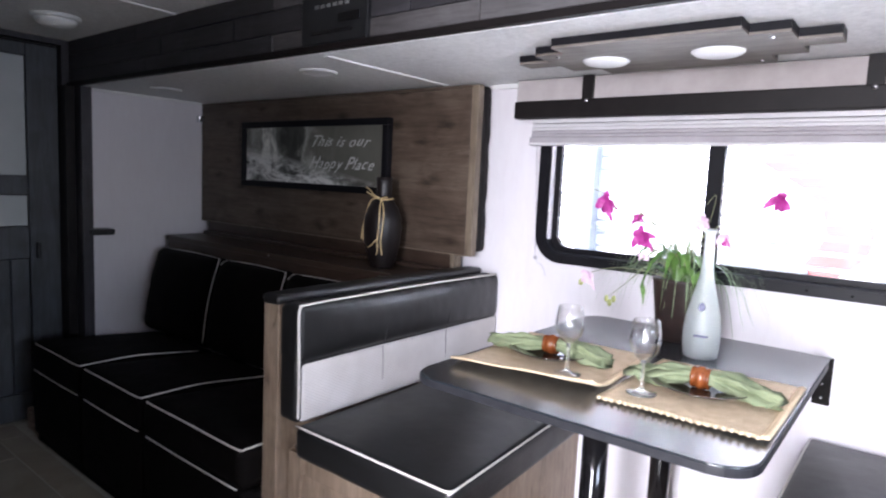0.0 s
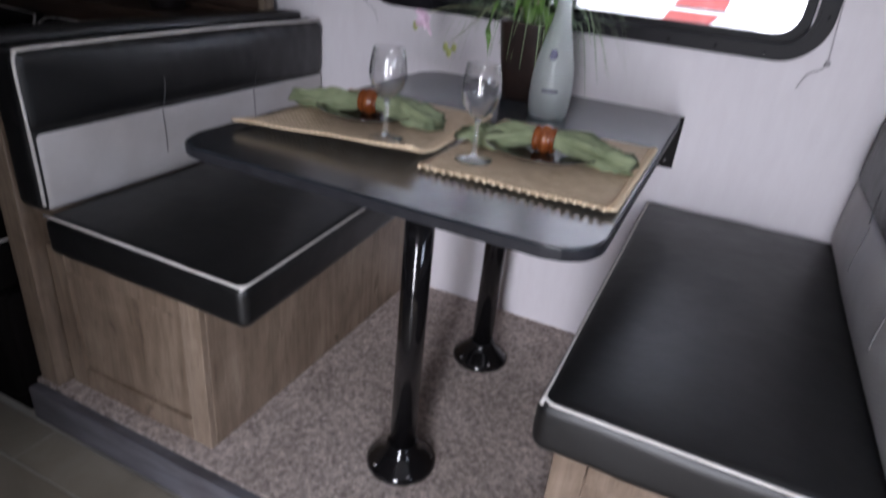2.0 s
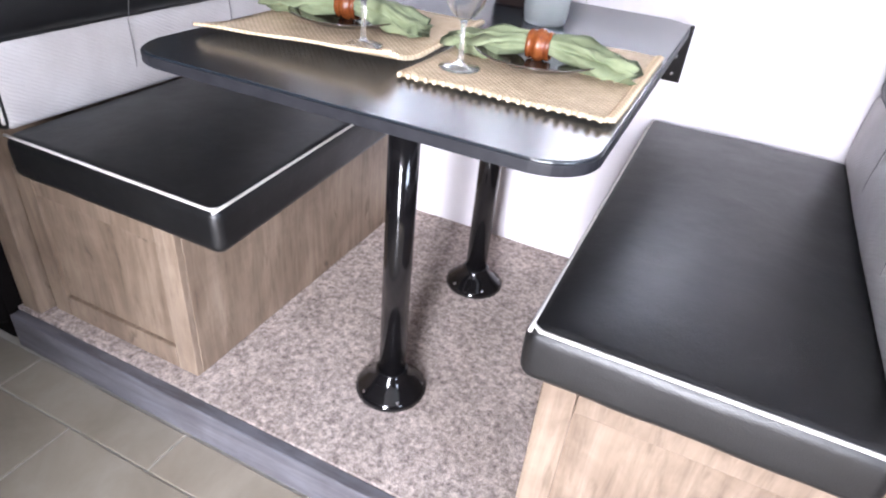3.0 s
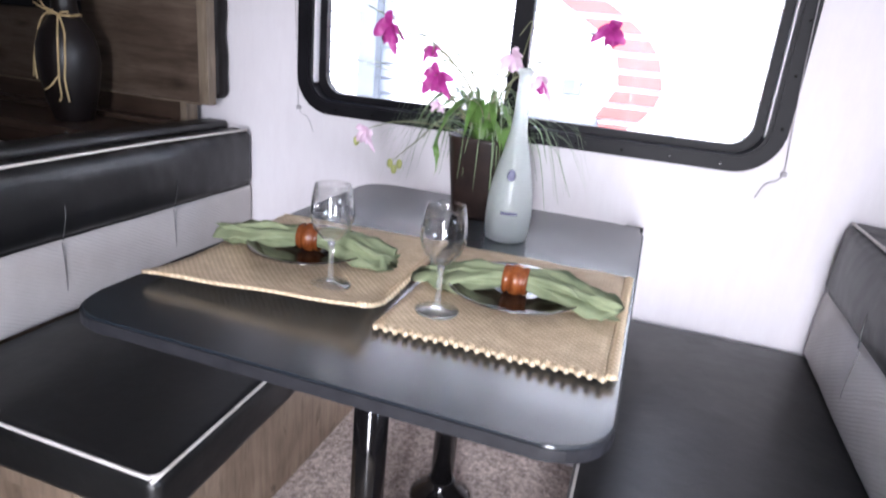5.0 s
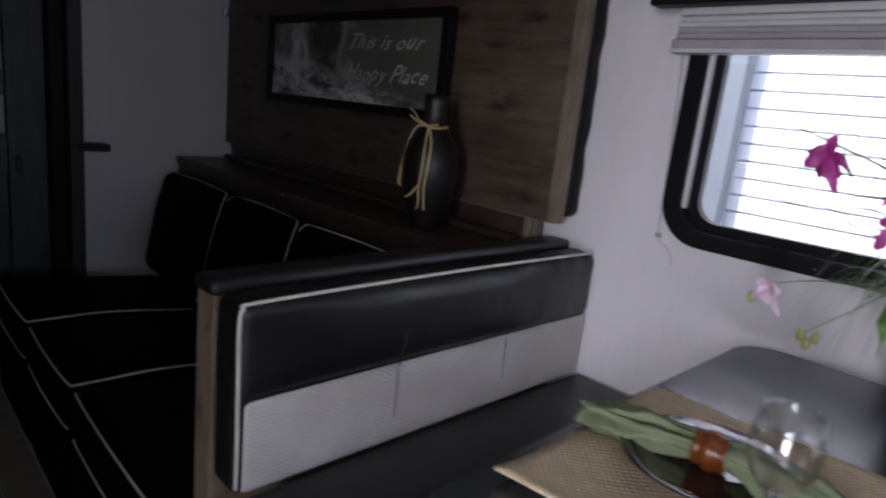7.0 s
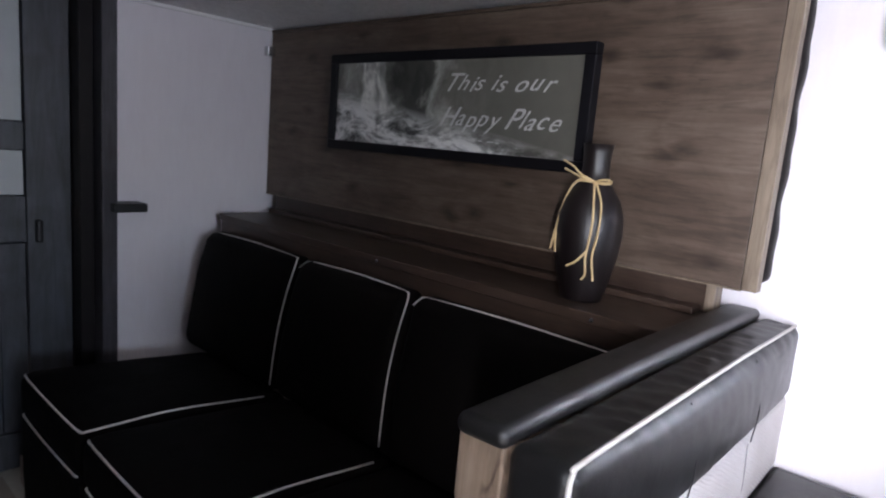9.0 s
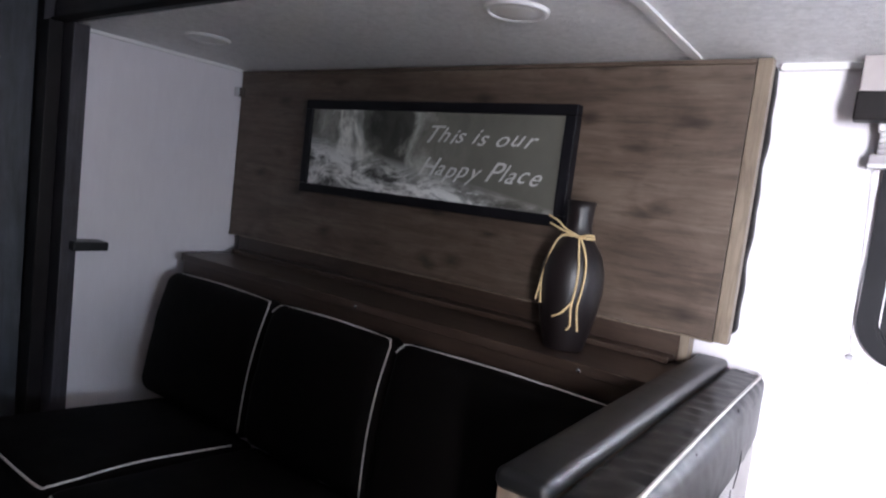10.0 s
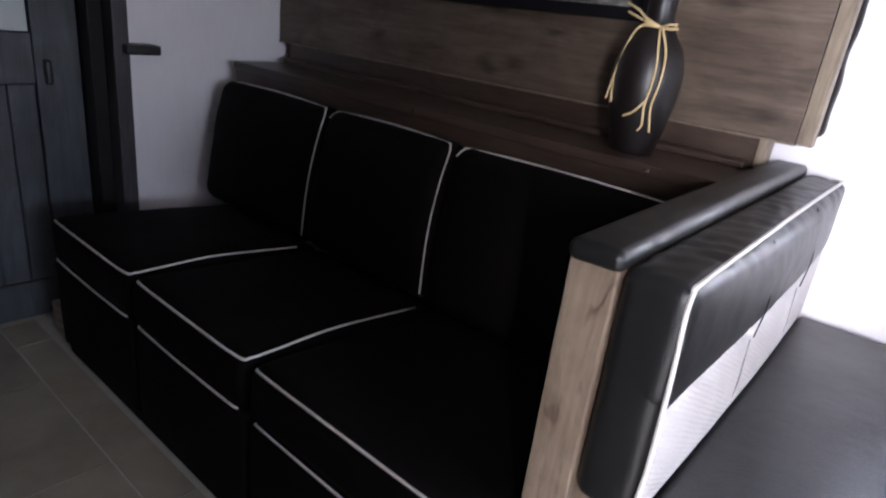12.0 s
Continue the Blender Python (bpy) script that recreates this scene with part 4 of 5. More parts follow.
for ctrl in ([(0, 0, 0), (-0.03, -0.012, 0.014), (-0.055, -0.006, 0.03), (-0.085, 0.0, 0.042)], [(0, 0, 0), (-0.03, -0.01, 0.008), (-0.06, -0.008, 0.018), (-0.078, -0.004, 0.024)],
             [(0, 0, 0), (0.018, -0.008, 0.006), (0.036, -0.004, 0.008)], [(0, 0, 0), (0.02, -0.006, -0.002), (0.038, 0, 0.0)],
             [(-0.02, 0, 0.01), (-0.05, -0.008, -0.01), (-0.066, -0.016, -0.06), (-0.072, -0.024, -0.11), (-0.08, -0.026, -0.16)],
             [(-0.072, -0.024, -0.11), (-0.068, -0.028, -0.14), (-0.064, -0.03, -0.165)],
             [(0, -0.004, 0), (0.012, -0.020, -0.04), (0.021, -0.031, -0.077), (0.021, -0.034, -0.117), (0.015, -0.032, -0.162), (0.019, -0.033, -0.2), (0.012, -0.034, -0.214)],
             [(0.004, -0.004, 0), (0.025, -0.012, -0.04), (0.034, -0.022, -0.077), (0.033, -0.025, -0.117), (0.027, -0.025, -0.162), (0.036, -0.026, -0.214)],
             [(0.016, -0.034, -0.15), (-0.002, -0.042, -0.175), (-0.024, -0.042, -0.188)]):
    path = smooth_path([(kx + a, ky + b, kz + c) for a, b, c in ctrl], 6)
    part("raffia_strand", tube(path, 0.0026, 5), RAFFIA, vase, "straw raffia strand")

# placemats
JUTE = mat("woven_jute", (0.5, 0.37, 0.22), 0.85)
_v = coords(JUTE, (1, 1, 1), (0, 0, 45))
_w1 = node(JUTE, "ShaderNodeTexWave", [("Vector", _v)], Scale=42.0, Distortion=0.6)
_w2 = node(JUTE, "ShaderNodeTexWave", [("Vector", coords(JUTE, (1, 1, 1), (0, 0, -45)))], Scale=42.0, Distortion=0.6)
_wm = node(JUTE, "ShaderNodeMath", [(0, _w1.outputs["Fac"]), (1, _w2.outputs["Fac"])])
_wm.operation = "MULTIPLY"
_n = noise_tex(JUTE, _v, 40, 5, 0.7)
colour(JUTE, mix(JUTE, "MULTIPLY", 0.55, ramp(JUTE, _n, [(0.3, (0.64, 0.48, 0.31)), (0.7, (0.86, 0.70, 0.49))]), ramp(JUTE, _wm.outputs[0], [(0.0, (0.6, 0.56, 0.5)), (0.5, (1, 1, 1))])))
bump(JUTE, _wm.outputs[0], 0.7, 0.002, bump(JUTE, _n, 0.5, 0.002))
MATS = []


def placemat(cx, cy, w, d, turn, curl, front, flank):
    ob = thing("placemat", "tan woven jute placemat with a braided edge on the table", "placemat", "placemats")
    m = pose(cx, cy, TZ, 0, 0, turn)

    def lift(u, v):
        return curl * max(0, (-v / d - 0.18) / 0.32) ** 2 * (0.6 + 0.8 * (u / w + 0.5)) + 0.0015 * math.sin(u * 40 + cx * 9) * abs(v / d)

    bm = bmesh.new()
    nx, ny = 20, 26
    top, low = [], []
    for i in range(nx + 1):
        for j in range(ny + 1):
            u, v = w * (i / nx - 0.5), d * (j / ny - 0.5)
            ragged = 0.0016 * math.sin(i * 5.3 + j * 3.1)
            z = 0.001 + lift(u, v)
            top.append(bm.verts.new(m @ Vector((u + (ragged if i in (0, nx) else 0), v + (ragged if j in (0, ny) else 0), z + 0.0045))))
            low.append(bm.verts.new(m @ Vector((u, v, z))))
    k = lambda i, j: i * (ny + 1) + j
    for i in range(nx):
        for j in range(ny):
            bm.faces.new([top[k(i, j)], top[k(i + 1, j)], top[k(i + 1, j + 1)], top[k(i, j + 1)]])
            bm.faces.new([low[k(i, j + 1)], low[k(i + 1, j + 1)], low[k(i + 1, j)], low[k(i, j)]])
    edge = [k(i, 0) for i in range(nx)] + [k(nx, j) for j in range(ny)] + [k(i, ny) for i in range(nx, 0, -1)] + [k(0, j) for j in range(ny, 0, -1)]
    for a, b in zip(edge, edge[1:] + edge[:1]):
        bm.faces.new([low[a], low[b], top[b], top[a]])
    part("weave", bm, JUTE, ob, smooth=True)
    knot = bmesh.new()
    bmesh.ops.create_icosphere(knot, subdivisions=1, radius=1.0)
    for vv in knot.verts:
        vv.co = (vv.co.x * 0.0046, vv.co.y * 0.0092, vv.co.z * 0.0052)
    first = part("braid_knot", knot, JUTE, ob, smooth=True)
    spots = []
    if front:
        count = int(w / 0.0135)
        spots += [(w * ((i + 0.5) / count - 0.5), -d / 2 - 0.004) for i in range(count)]
    if flank:
        count = int(d / 0.0125)
        spots += [(w / 2 + 0.004, d * ((i + 0.5) / count - 0.5)) for i in range(count)]
    for n, (u, v) in enumerate(spots):
        o = first if n == 0 else new("braid_knot", first.data)
        o.parent = ob
        o.matrix_local = m @ pose(u, v, 0.0052 + lift(u, v), 0, 0, (22 if n % 2 else 10) + (90 if u > w / 2 else 0))
    return ob


placemat(-0.668, 1.500, 0.330, 0.40, 3.0, 0.022, False, True)
placemat(-0.325, 1.515, 0.30, 0.388, 0.0, 0.004, True, True)

# plates, napkins and rings
PLATE = mottled("dark_bronze_glaze", (0.03, 0.02, 0.015), (0.06, 0.042, 0.032), 22, 0.07)
shader(PLATE).inputs["Specular IOR Level"].default_value = 1.0
NAPKIN = mat("sage_linen", (0.2, 0.25, 0.13), 0.9)
_v = coords(NAPKIN)
_n = noise_tex(NAPKIN, _v, 30, 5)
colour(NAPKIN, ramp(NAPKIN, _n, [(0.3, (0.165, 0.195, 0.105)), (0.7, (0.26, 0.295, 0.17))]))
bump(NAPKIN, noise_tex(NAPKIN, _v, 700, 2), 0.4, 0.0008)
RING = wood("amber_wood_ring", [(0.11, 0.026, 0.006), (0.20, 0.054, 0.013), (0.29, 0.095, 0.026)], 2, 0.22, 60, False)


def place_setting(cx, cy, turn, length_a, length_b, seed):
    plate = thing("plate", "dark bronze glazed side plate on the placemat", "plate", "plates")
    part("dish", lathe([(0.05, 0.0), (0.056, 0.001), (0.075, 0.006), (0.101, 0.017), (0.103, 0.0185), (0.101, 0.0195), (0.076, 0.0095), (0.056, 0.005), (0.001, 0.0045)], (cx, cy, TZ + 0.008), 48), PLATE, plate, smooth=True)
    nap = thing("napkin", "sage green linen napkin gathered through a ring on a plate", "napkin", "napkins")
    m = pose(cx, cy, TZ + 0.034, 0, 0, turn)
    bm = bmesh.new()
    n, sides = 44, 40
    rings = []
    r = random.Random(seed)
    ph = [r.uniform(0, 6.28) for _ in range(6)]
    for i in range(n + 1):
        s = -length_a + (length_a + length_b) * i / n
        f = abs(s) / (length_a if s < 0 else length_b)
        half = 0.017 + 0.011 * min(1, f * 1.6) ** 0.8
        if f > 0.72:
            half *= 1 - 0.12 * ((f - 0.72) / 0.28) ** 1.2
        thick = 0.014 + 0.004 * math.sin(f * 3)
        if f > 0.6:
            thick *= 1 - 0.45 * (f - 0.6) / 0.4
        droop = -0.012 * f ** 2 + 0.004 * math.sin(s * 30 + ph[5])
        row = []
        for k in range(sides):
            a = k * math.tau / sides
            fold = 1 + (0.30 * math.sin(5 * a + ph[0] + s * 18) + 0.24 * math.sin(9 * a + ph[1] - s * 26)) * min(1, f * 2.2)
            y = half * math.cos(a) * fold + 0.006 * math.sin(s * 25 + ph[2])
            z = thick * math.sin(a) * fold + droop + 0.005 * math.sin(y * 130 + ph[3]) * f
            if f > 0.2:
                q = Vector((s * 42, y * 55 + seed, z * 55))
                y += 0.007 * noise.noise(q) * min(1, f * 1.6)
                z += 0.008 * noise.noise(q + Vector((9, 4, 2))) * min(1, f * 1.6)
            row.append(bm.verts.new(m @ Vector((s + (0.010 * math.sin(3 * a + ph[4]) + 0.007 * math.sin(7 * a + ph[1])) * f * f, y, z))))
        rings.append(row)
    for a, b in zip(rings, rings[1:]):
        for k in range(sides):
            bm.faces.new([a[k], a[(k + 1) % sides], b[(k + 1) % sides], b[k]])
    bm.faces.new(rings[0][::-1])
    bm.faces.new(rings[-1])
    bmesh.ops.recalc_face_normals(bm, faces=bm.faces[:])
    part("cloth", bm, NAPKIN, nap, smooth=True)
    rg = thing("napkin_ring", "glossy amber wooden napkin ring", "napkin ring", "napkin rings")
    bm = lathe([(0.019, -0.019), (0.0215, -0.018), (0.0225, -0.013), (0.0205, -0.010), (0.024, -0.006), (0.0255, 0), (0.024, 0.006), (0.0205, 0.010), (0.0225, 0.013), (0.0215, 0.018), (0.019, 0.019), (0.0175, 0.0), (0.019, -0.019)], (0, 0, 0), 28, False)
    bm.transform(m @ pose(0, 0, 0.002, 0, 90, 0))
    part("ring", bm, RING, rg, smooth=True)


place_setting(-0.68, 1.51, 6, 0.15, 0.14, 3)
place_setting(-0.33, 1.51, 2, 0.14, 0.145, 8)

# wine glasses
WINE = thin_glass("wine_glass", (0.97, 0.97, 0.97), 1.5, 0.06)
WINE_STEM = mat("wine_glass_stem", (0.95, 0.96, 0.96), 0.04)
shader(WINE_STEM).inputs["Transmission Weight"].default_value = 0.92
shader(WINE_STEM).inputs["IOR"].default_value = 1.5


def wine_glass(x, y):
    ob = thing("wine_glass", "clear empty stemmed wine glass", "wine glass", "wine glasses")
    c = (x, y, TZ + 0.0062)
    part("foot", lathe([(0.001, 0), (0.030, 0.0005), (0.031, 0.0016), (0.022, 0.0026), (0.012, 0.0045), (0.0062, 0.009), (0.001, 0.0095)], c, 36), WINE_STEM, ob, smooth=True)
    part("stem", lathe([(0.006, 0.0092), (0.0042, 0.016), (0.0036, 0.03), (0.0036, 0.056), (0.0055, 0.068)], c, 20), WINE_STEM, ob, smooth=True)
    part("bowl", lathe([(0.001, 0.0685), (0.0055, 0.0685), (0.015, 0.075), (0.0255, 0.088), (0.0312, 0.104), (0.0318, 0.114), (0.0296, 0.134), (0.0258, 0.153), (0.0252, 0.1535),
                        (0.0246, 0.153), (0.0284, 0.134), (0.0306, 0.114), (0.030, 0.104), (0.0245, 0.089), (0.0142, 0.0765), (0.001, 0.0735)], c, 40), WINE, ob, smooth=True)


wine_glass(-0.586, 1.408)
wine_glass(-0.416, 1.404)

# bottle
FROSTED = mottled("frosted_white_glass", (0.86, 0.91, 0.90), (0.93, 0.96, 0.95), 6, 0.3)
shader(FROSTED).inputs["Transmission Weight"].default_value = 0.82
shader(FROSTED).inputs["IOR"].default_value = 1.3
bottle = thing("bottle", "tall frosted white glass bottle with a small label", "bottle")
BC = (-0.42, 1.822, TZ)
prof = [(0.001, 0.002), (0.036, 0.0), (0.041, 0.003), (0.044, 0.02), (0.0455, 0.05), (0.0445, 0.08), (0.0405, 0.11), (0.0315, 0.15), (0.0225, 0.185), (0.0162, 0.215), (0.0132, 0.25), (0.0122, 0.29), (0.0122, 0.318),
        (0.0150, 0.3185), (0.0152, 0.327), (0.0142, 0.329), (0.0100, 0.329), (0.0096, 0.29), (0.0106, 0.25), (0.0136, 0.215), (0.0199, 0.185), (0.0289, 0.15), (0.0379, 0.11), (0.0419, 0.08), (0.0429, 0.05), (0.041, 0.02), (0.036, 0.007), (0.001, 0.009)]
part("body", lathe(prof, BC, 40), FROSTED, bottle, smooth=True)
BLUE = mottled("slate_blue_print", (0.10, 0.10, 0.17), (0.16, 0.16, 0.23), 80, 0.5)
ang = math.atan2(-1.2, 0.15)
for name, a, z, w, h in (("emblem", 0.0, 0.135, 0.016, 0.022), ("print_bar", 0.1, 0.062, 0.034, 0.006)):
    bm = bmesh.new()
    rad = 0.0362 if name == "emblem" else 0.0459
    for i in range(9):
        t = ang + a + (i / 8 - 0.5) * w / rad
        hh = h / 2 * (math.sqrt(max(0.05, 1 - (i / 4 - 1) ** 2)) if name == "emblem" else 1)
        slope = 0.0046 if name == "emblem" else 0.0
        bm.verts.new((BC[0] + (rad + slope) * math.cos(t), BC[1] + (rad + slope) * math.sin(t), BC[2] + z - hh))
        bm.verts.new((BC[0] + (rad - slope * 0.4) * math.cos(t), BC[1] + (rad - slope * 0.4) * math.sin(t), BC[2] + z + hh))
    bm.verts.ensure_lookup_table()
    for i in range(8):
        bm.faces.new([bm.verts[2 * i], bm.verts[2 * i + 2], bm.verts[2 * i + 3], bm.verts[2 * i + 1]])
    part(name, bm, BLUE, bottle, "slate blue printed mark")

# orchid
POT = mottled("dark_brown_pot", (0.012, 0.007, 0.006), (0.03, 0.016, 0.012), 26, 0.45, 0.3, 160)
LEAF = mottled("green_leaf", (0.055, 0.13, 0.025), (0.17, 0.30, 0.075), 25, 0.45, 0.1)
GRASS = mottled("grey_green_blade", (0.15, 0.22, 0.11), (0.27, 0.35, 0.20), 40, 0.6)
STEM = mottled("olive_stem", (0.16, 0.18, 0.09), (0.24, 0.25, 0.14), 40, 0.6)
PETAL = mottled("magenta_petal", (0.26, 0.012, 0.15), (0.46, 0.05, 0.29), 45, 0.5)
PETAL_PALE = mottled("pale_pink_petal", (0.62, 0.40, 0.55), (0.75, 0.62, 0.70), 45, 0.5)
BUD = mottled("yellow_green_bud", (0.30, 0.33, 0.10), (0.42, 0.42, 0.16), 60, 0.5)
plant = thing("orchid_plant", "artificial magenta orchid with grassy leaves in a tall brown pot", "plant")
PC = (-0.527, 1.965, TZ)


def square_pot(profile, c):
    bm = bmesh.new()
    rings = [[bm.verts.new((c[0] + x, c[1] + y, c[2] + z)) for x, y in round_rect(-r, r, -r, r, r * 0.55, 5)] for r, z in profile]
    n = len(rings[0])
    for a, b in zip(rings, rings[1:]):
        for k in range(n):
            bm.faces.new([a[k], a[(k + 1) % n], b[(k + 1) % n], b[k]])
    bm.faces.new(rings[0][::-1])
    bm.faces.new(rings[-1])
    return bm


pot = part("pot", square_pot([(0.046, 0), (0.048, 0.004), (0.066, 0.168), (0.068, 0.176), (0.063, 0.176), (0.06, 0.155)], PC), POT, plant, smooth=True)


def blade(path, width, material, name, bend=0.25, tip=1.6):
    """A leaf along a path, folded along its midrib."""
    pts = smooth_path(path, 5)
    bm = bmesh.new()
    rows = []
    for i, p in enumerate(pts):
        t = i / (len(pts) - 1)
        d = (pts[min(i + 1, len(pts) - 1)] - pts[max(i - 1, 0)]).normalized()
        s = d.cross(Vector((0, 0, 1)))
        s = s.normalized() if s.length > 0.05 else Vector((1, 0, 0))
        w = width * (0.5 + 0.9 * math.sin(math.pi * min(1, 0.12 + t * 0.55))) * (1 - t ** tip) + 0.0004
        up = s.cross(d).normalized()
        rows.append([bm.verts.new(p - s * w + up * w * bend), bm.verts.new(p), bm.verts.new(p + s * w + up * w * bend)])
    for a, b in zip(rows, rows[1:]):
        for k in range(2):
            bm.faces.new([a[k], a[k + 1], b[k + 1], b[k]])
    return part(name, bm, material, plant, smooth=True)


rng = random.Random(11)
rim = Vector((PC[0], PC[1], PC[2] + 0.165))
for k in range(26):
    a = k * 2.399 + 0.3
    reach, high = rng.uniform(0.05, 0.125), rng.uniform(0.02, 0.10)
    d = Vector((math.cos(a), math.sin(a) * 0.7 - 0.1, 0))
    blade([rim + d * 0.02, rim + d * reach * 0.5 + Vector((0, 0, high)), rim + d * reach + Vector((0, 0, high * 0.7)), rim + d * reach * 1.25 + Vector((0, 0, high * 0.7 - rng.uniform(0.02, 0.07)))],
          rng.uniform(0.007, 0.013), LEAF, "leaf")
for d in ((-0.075, -0.05), (0.06, -0.06)):
    blade([rim + Vector((d[0] * 0.4, d[1] * 0.4, 0.02)), rim + Vector((d[0] * 0.9, d[1] * 0.8, 0.035)), rim + Vector((d[0] * 1.15, d[1], -0.01)), rim + Vector((d[0] * 1.12, d[1] * 1.05, -0.075))], 0.017, LEAF, "leaf", 0.3)
for k in range(95):
    a = rng.uniform(0, math.tau)
    reach, high = rng.uniform(0.10, 0.26), rng.uniform(0.01, 0.10)
    d = Vector((math.cos(a), math.sin(a) * 0.45 - 0.12, 0))
    fall = rng.uniform(0.02, 0.17)
    tip = rim + d * reach + Vector((0, 0, high - fall))
    tip.y = min(tip.y, W - 0.02)
    tip.z = max(tip.z, TZ + 0.02)
    mid = rim + d * reach * 0.75 + Vector((0, 0, high))
    mid.y = min(mid.y, W - 0.025)
    blade([rim + d * 0.01, rim + d * reach * 0.4 + Vector((0, 0, high * 1.1)), mid, tip], rng.uniform(0.0009, 0.0019), GRASS, "grass_blade")


def stem(ctrl, r=0.0022):
    part("stem", tube(smooth_path(ctrl, 8), r * 1.25, 6, False, lambda t: 1.15 - 0.6 * t), STEM, plant, smooth=True)


def petal(bm, root, way, length, wide, droop, cup):
    s = way.cross(Vector((0, 1, 0)))
    s = s.normalized() if s.length > 0.05 else Vector((1, 0, 0))
    rows = []
    for i in range(7):
        t = i / 6
        w = wide * math.sin(math.pi * (0.1 + 0.82 * t)) ** 0.8
        q = root + way * length * t + Vector((0, -0.012 * math.sin(t * 2.6), -droop * length * t * t))
        rows.append([bm.verts.new(q - s * w + Vector((0, cup * w, 0))), bm.verts.new(q), bm.verts.new(q + s * w + Vector((0, cup * w, 0)))])
    for p0, p1 in zip(rows, rows[1:]):
        for j in range(2):
            bm.faces.new([p0[j], p0[j + 1], p1[j + 1], p1[j]])


def blossom(x, y, z, size, material, seed, turn=0.0, name="blossom"):
    """A drooping orchid flower: narrow upper sepals and a hanging fluted lip."""
    r = random.Random(seed)
    size *= 1.25
    root = Vector((x, y, z + size * 0.4))
    bm = bmesh.new()
    for a in (85, 150, 215, -30, 30):
        a = radians(a + r.uniform(-25, 25))
        petal(bm, root, Vector((math.cos(a), r.uniform(-0.5, 0.2), math.sin(a))), size * r.uniform(0.7, 1.05), size * r.uniform(0.2, 0.34), r.uniform(0.2, 0.9), r.uniform(-0.5, 0.6))
    flower = part(name, bm, PETAL_PALE if seed % 2 else material, plant, smooth=True)
    lip = bmesh.new()
    rings = []
    for i in range(7):
        t = i / 6
        rad = size * (0.10 + 0.27 * math.sin(t * 2.3))
        row = []
        for k in range(16):
            a = k * math.tau / 16
            f = rad * (1 + 0.38 * t * math.sin(a * 5 + seed))
            row.append(lip.verts.new(root + Vector((f * math.cos(a) + size * 0.15 * t * r.uniform(0.6, 1), f * 0.7 * math.sin(a) - size * 0.2 * t, -size * 0.8 * t + size * 0.08 * t * math.sin(a * 3 + seed)))))
        rings.append(row)
    for p0, p1 in zip(rings, rings[1:]):
        for k in range(16):
            lip.faces.new([p0[k], p1[k], p1[(k + 1) % 16], p0[(k + 1) % 16]])
    part("lip", lip, material, flower, smooth=True)
    return flower


YF = 1.90
twig_rng = random.Random(5)
stem([rim, (-0.56, 1.93, 1.12), (-0.64, YF, 1.20), (-0.72, YF, 1.235), (-0.785, YF, 1.258)])
stem([(-0.64, YF, 1.20), (-0.63, YF - 0.01, 1.195), (-0.632, YF - 0.01, 1.175)], 0.0014)
stem([rim, (-0.58, 1.92, 1.08), (-0.62, YF, 1.13), (-0.66, YF, 1.15), (-0.70, YF, 1.145)], 0.0018)
stem([rim, (-0.50, 1.92, 1.10), (-0.46, YF, 1.165), (-0.40, YF, 1.15)], 0.0018)
stem([rim, (-0.48, 1.91, 1.12), (-0.40, YF, 1.19), (-0.33, YF, 1.235), (-0.29, YF, 1.245)], 0.0016)
stem([rim, (-0.60, 1.91, 1.03), (-0.70, YF, 1.03), (-0.79, YF, 1.0)], 0.0012)
stem([(-0.72, YF, 1.235), (-0.70, YF - 0.02, 1.20), (-0.69, YF - 0.03, 1.17)], 0.0012)
stem([(-0.60, 1.915, 1.165), (-0.66, YF, 1.17), (-0.71, YF, 1.16)], 0.0012)
stem([rim, (-0.55, 1.94, 1.13), (-0.60, YF + 0.02, 1.19), (-0.67, YF + 0.02, 1.225)], 0.0018)
stem([(-0.40, YF, 1.19), (-0.36, YF - 0.02, 1.20), (-0.325, YF - 0.02, 1.19)], 0.001)
stem([rim, (-0.58, 1.91, 1.06), (-0.66, YF, 0.99), (-0.712, YF, 0.94)], 0.0012)
for k in range(12):
    tip = Vector((twig_rng.uniform(-0.80, -0.42), YF + twig_rng.uniform(-0.05, 0.06), twig_rng.uniform(1.10, 1.27)))
    low = rim.lerp(tip, 0.5) + Vector((0.02, 0.0, 0.03))
    stem([rim, low, tip, tip + Vector((-0.02, -0.01, twig_rng.uniform(-0.03, 0.0)))], 0.0009)
blossom(-0.735, YF, 1.205, 0.034, PETAL, 12)
blossom(-0.634, YF, 1.178, 0.017, PETAL, 2)
blossom(-0.622, YF, 1.118, 0.032, PETAL, 6)
blossom(-0.612, YF, 1.07, 0.014, PETAL_PALE, 9)
blossom(-0.462, YF - 0.01, 1.172, 0.026, PETAL_PALE, 4)
blossom(-0.40, YF - 0.01, 1.135, 0.024, PETAL, 5)
blossom(-0.287, YF, 1.236, 0.028, PETAL, 14)
blossom(-0.778, YF, 0.988, 0.026, PETAL_PALE, 7)
for x, z in ((-0.80, 0.975), (-0.715, 0.937), (-0.705, 0.925), (-0.693, 0.938)):
    cup = bmesh.new()
    bmesh.ops.create_icosphere(cup, subdivisions=2, radius=0.007)
    for v in cup.verts:
        v.co = (v.co.x + x, v.co.y + YF, v.co.z * 1.6 + z)
    part("bud", cup, BUD, plant, "yellow-green bud", True)

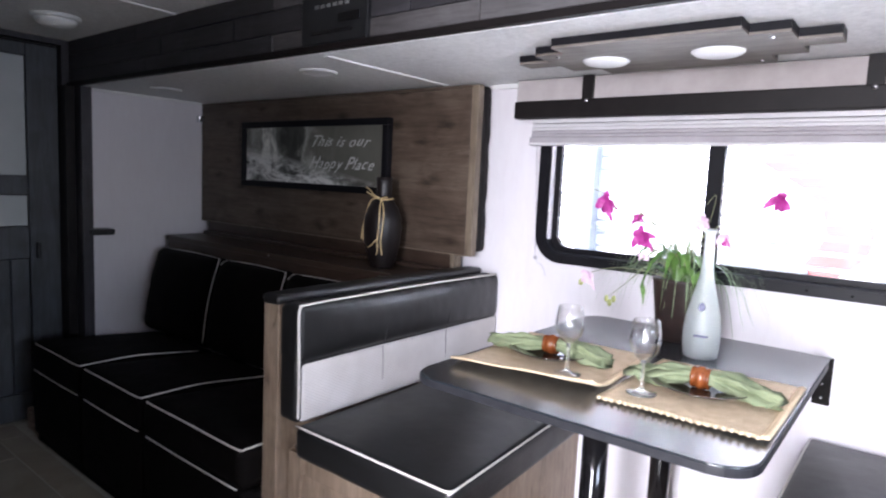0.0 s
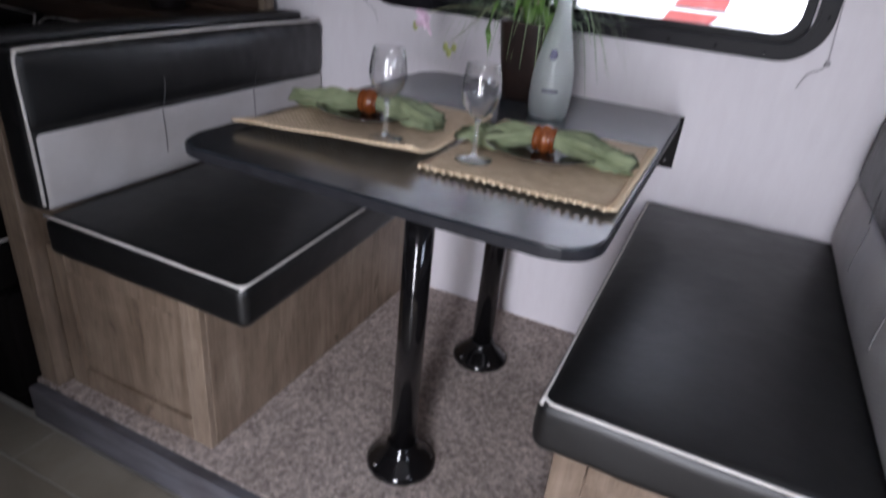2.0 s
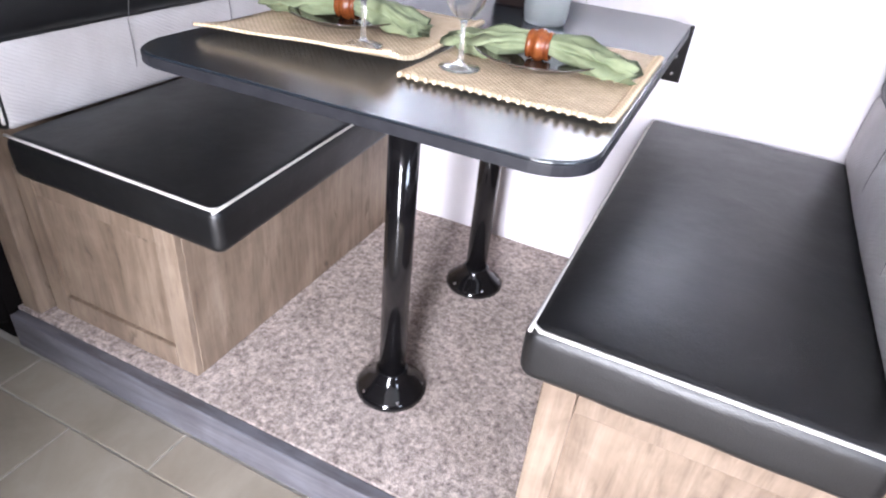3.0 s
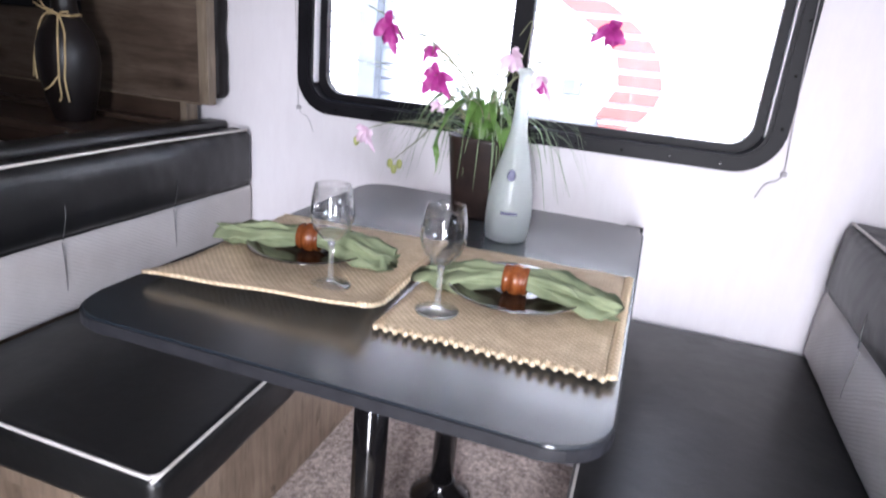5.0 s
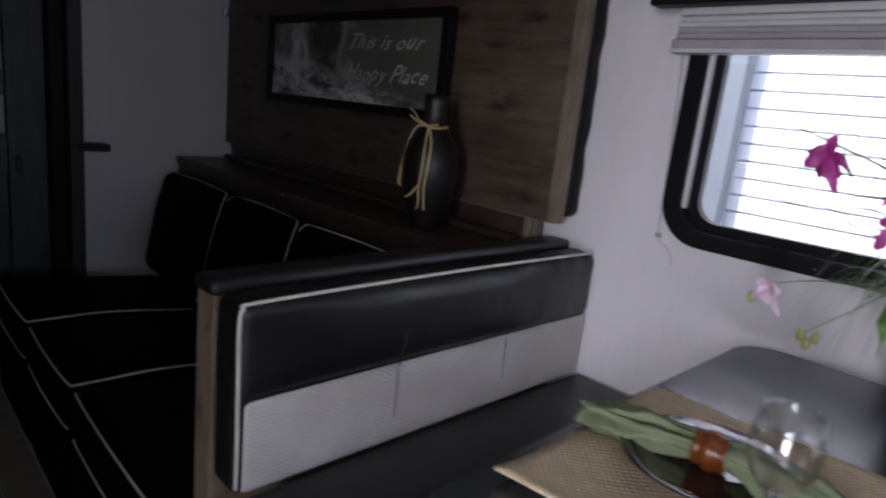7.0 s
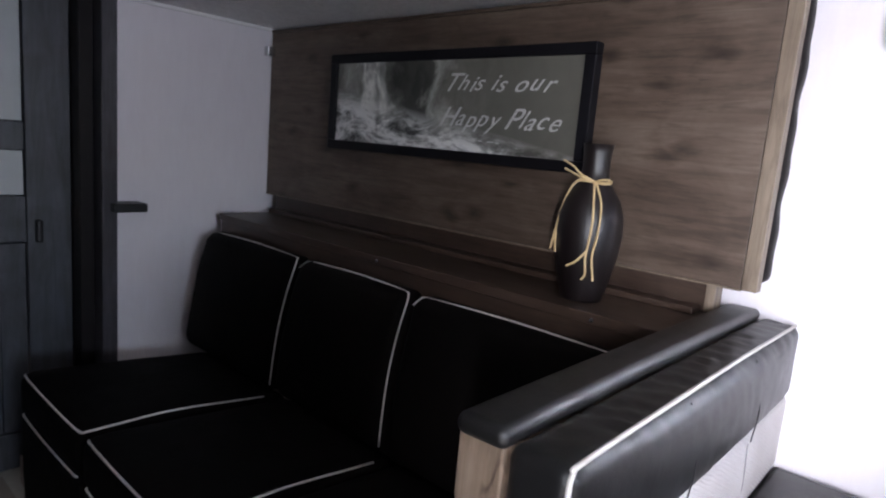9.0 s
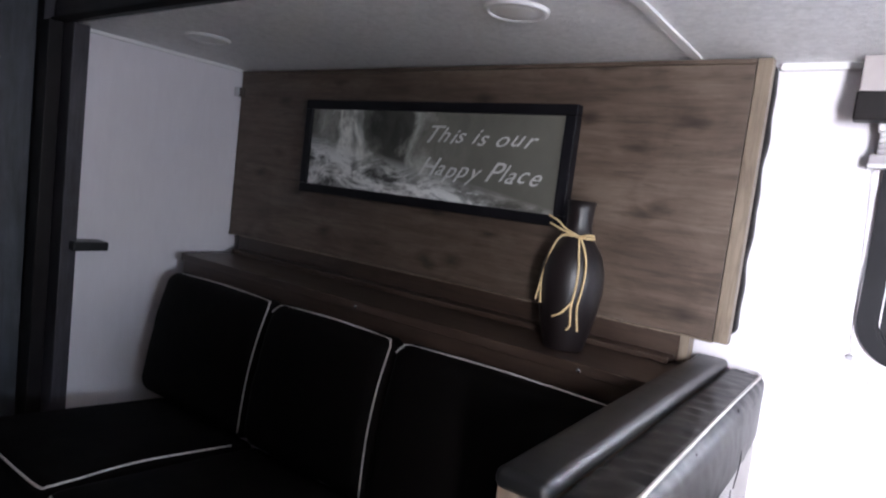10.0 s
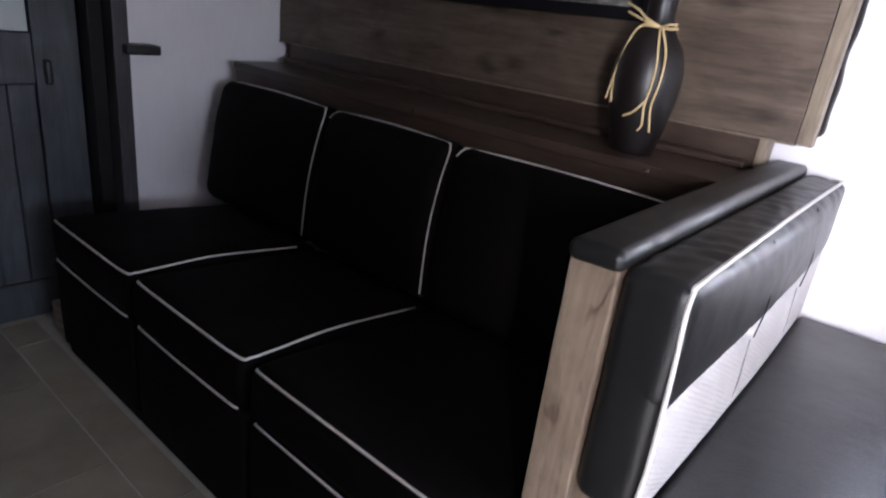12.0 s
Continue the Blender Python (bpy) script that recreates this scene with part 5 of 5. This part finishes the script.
# ---- outside ----
GROUND = mottled("gravel_lot", (0.30, 0.29, 0.27), (0.42, 0.41, 0.39), 1.5, 0.9, 0.6, 40, 0.01)
ground = structure("ground", box((-3000, -3000, -0.72), (3000, 3000, -0.70), 0), GROUND, "pale gravel dealer lot")
SIDING = mottled("white_trailer_siding", (0.76, 0.77, 0.78), (0.82, 0.83, 0.84), 2, 0.35)
RED = mottled("red_stripe", (0.29, 0.07, 0.062), (0.36, 0.09, 0.082), 3, 0.4)
GREY = mottled("grey_painted_metal", (0.10, 0.115, 0.13), (0.15, 0.165, 0.18), 4, 0.5)
TRY = 3.65
trailer = thing("travel_trailer", "white ribbed trailer side with a red swoosh", "trailer")
part("body", box((-6.0, TRY + 0.03, -0.25), (6.0, TRY + 2.4, 2.6), 0.05, 3), SIDING, trailer)
PITCH = 0.075
bm = bmesh.new()
for k in range(36):
    z = -0.2 + k * PITCH
    add_box(bm, (-5.9, TRY, z), (5.9, TRY + 0.034, z + PITCH - 0.009), 0.005, 2)
tagged(part("siding_ribs", bm, SIDING, trailer), kind="stuff")
SWOOSH = [(0.84, -0.44, -0.37), (0.94, -0.46, -0.245), (1.01, -0.41, -0.195), (1.08, -0.375, -0.18), (1.20, -0.395, -0.205), (1.295, -0.475, -0.275), (1.385, -0.62, -0.395), (1.49, -0.80, -0.575), (1.61, -1.07, -0.72), (1.79, -1.57, -1.21)]
for k in range(36):
    z = -0.2 + k * PITCH
    if not 0.82 < z < 1.78:
        continue
    ends = [(float(np.interp(zz, [q[0] for q in SWOOSH], [q[1] for q in SWOOSH])), float(np.interp(zz, [q[0] for q in SWOOSH], [q[2] for q in SWOOSH])), zz) for zz in (z + 0.005, z + PITCH - 0.013)]
    (a, b, z0), (c, d, z1) = ends
    bm = slab([(a, z0), (b, z0), (d, z1), (c, z1)], 0.0, 0.008)
    bm.transform(pose(0, TRY + 0.003, 0, 90))
    part("red_stripe", bm, RED, trailer, "red swoosh stripe")
part("hatch", box((-0.17, TRY - 0.03, 1.48), (0.08, TRY + 0.01, 1.57), 0.008), GREY, trailer, "grey access hatch")
part("wheel_cover", box((-0.84, TRY - 0.05, 0.76), (-0.43, TRY + 0.01, 0.935), 0.03, 3), GREY, trailer, "grey wheel-arch cover")
part("port", lathe([(0.068, 0), (0.062, 0.025), (0.04, 0.04), (0.001, 0.045)], (0, 0, 0), 20), GREY, trailer, "round grey port").matrix_local = pose(-0.095, TRY, 0.835, 90)
part("plate", box((-0.625, TRY - 0.012, 1.02), (-0.535, TRY + 0.002, 1.095), 0.006, 2), GREY, trailer, "small grey plate")
for x in (-4.0, 3.5):
    for dx in (0, 0.8):
        wheel = part("wheel", lathe([(0.33, -0.12), (0.36, -0.09), (0.36, 0.09), (0.33, 0.12)], (0, 0, 0), 28), BLACK_PLASTIC, trailer)
        wheel.matrix_local = pose(x + dx, TRY + 0.3, -0.34, 90)
pole = thing("lamp_post", "grey square steel post beside the trailer", "post")
part("shaft", box((-1.632, TRY - 0.12, -0.70), (-1.53, TRY - 0.04, 3.4), 0.01), GREY, pole)
part("foot", box((-1.68, TRY - 0.16, -0.70), (-1.49, TRY - 0.02, -0.67), 0.01), GREY, pole)

# ---- floor tiles ----
TILES = {}
for row in range(9):
    y1 = 1.065 - 0.305 * (row - 1)
    y0 = y1 - 0.305
    y1c = min(y1, 1.174)
    if y0 < BACK:
        break
    off = -0.876 if row % 2 == 0 else -1.101
    k0 = math.floor((ROOM_L - off) / 0.46)
    for k in range(k0, k0 + 12):
        x0, x1 = max(off + k * 0.46, ROOM_L + 0.005), min(off + (k + 1) * 0.46, ROOM_R)
        if x1 - x0 < 0.03:
            continue
        g = 0.0022
        key = (round(x1 - x0, 3), round(y1c - y0, 3))
        if key not in TILES:
            a, b = key
            bmT = box((-a / 2 + g, -b / 2 + g, -0.004), (a / 2 - g, b / 2 - g, 0.0), 0.0012, 1)
            me = bpy.data.meshes.new("tile")
            bmT.to_mesh(me)
            bmT.free()
            me.materials.append(TILE)
            TILES[key] = me
        t = new("tile", TILES[key])
        t.parent = floor
        t.location = ((x0 + x1) / 2, (y0 + y1c) / 2, 0.0)
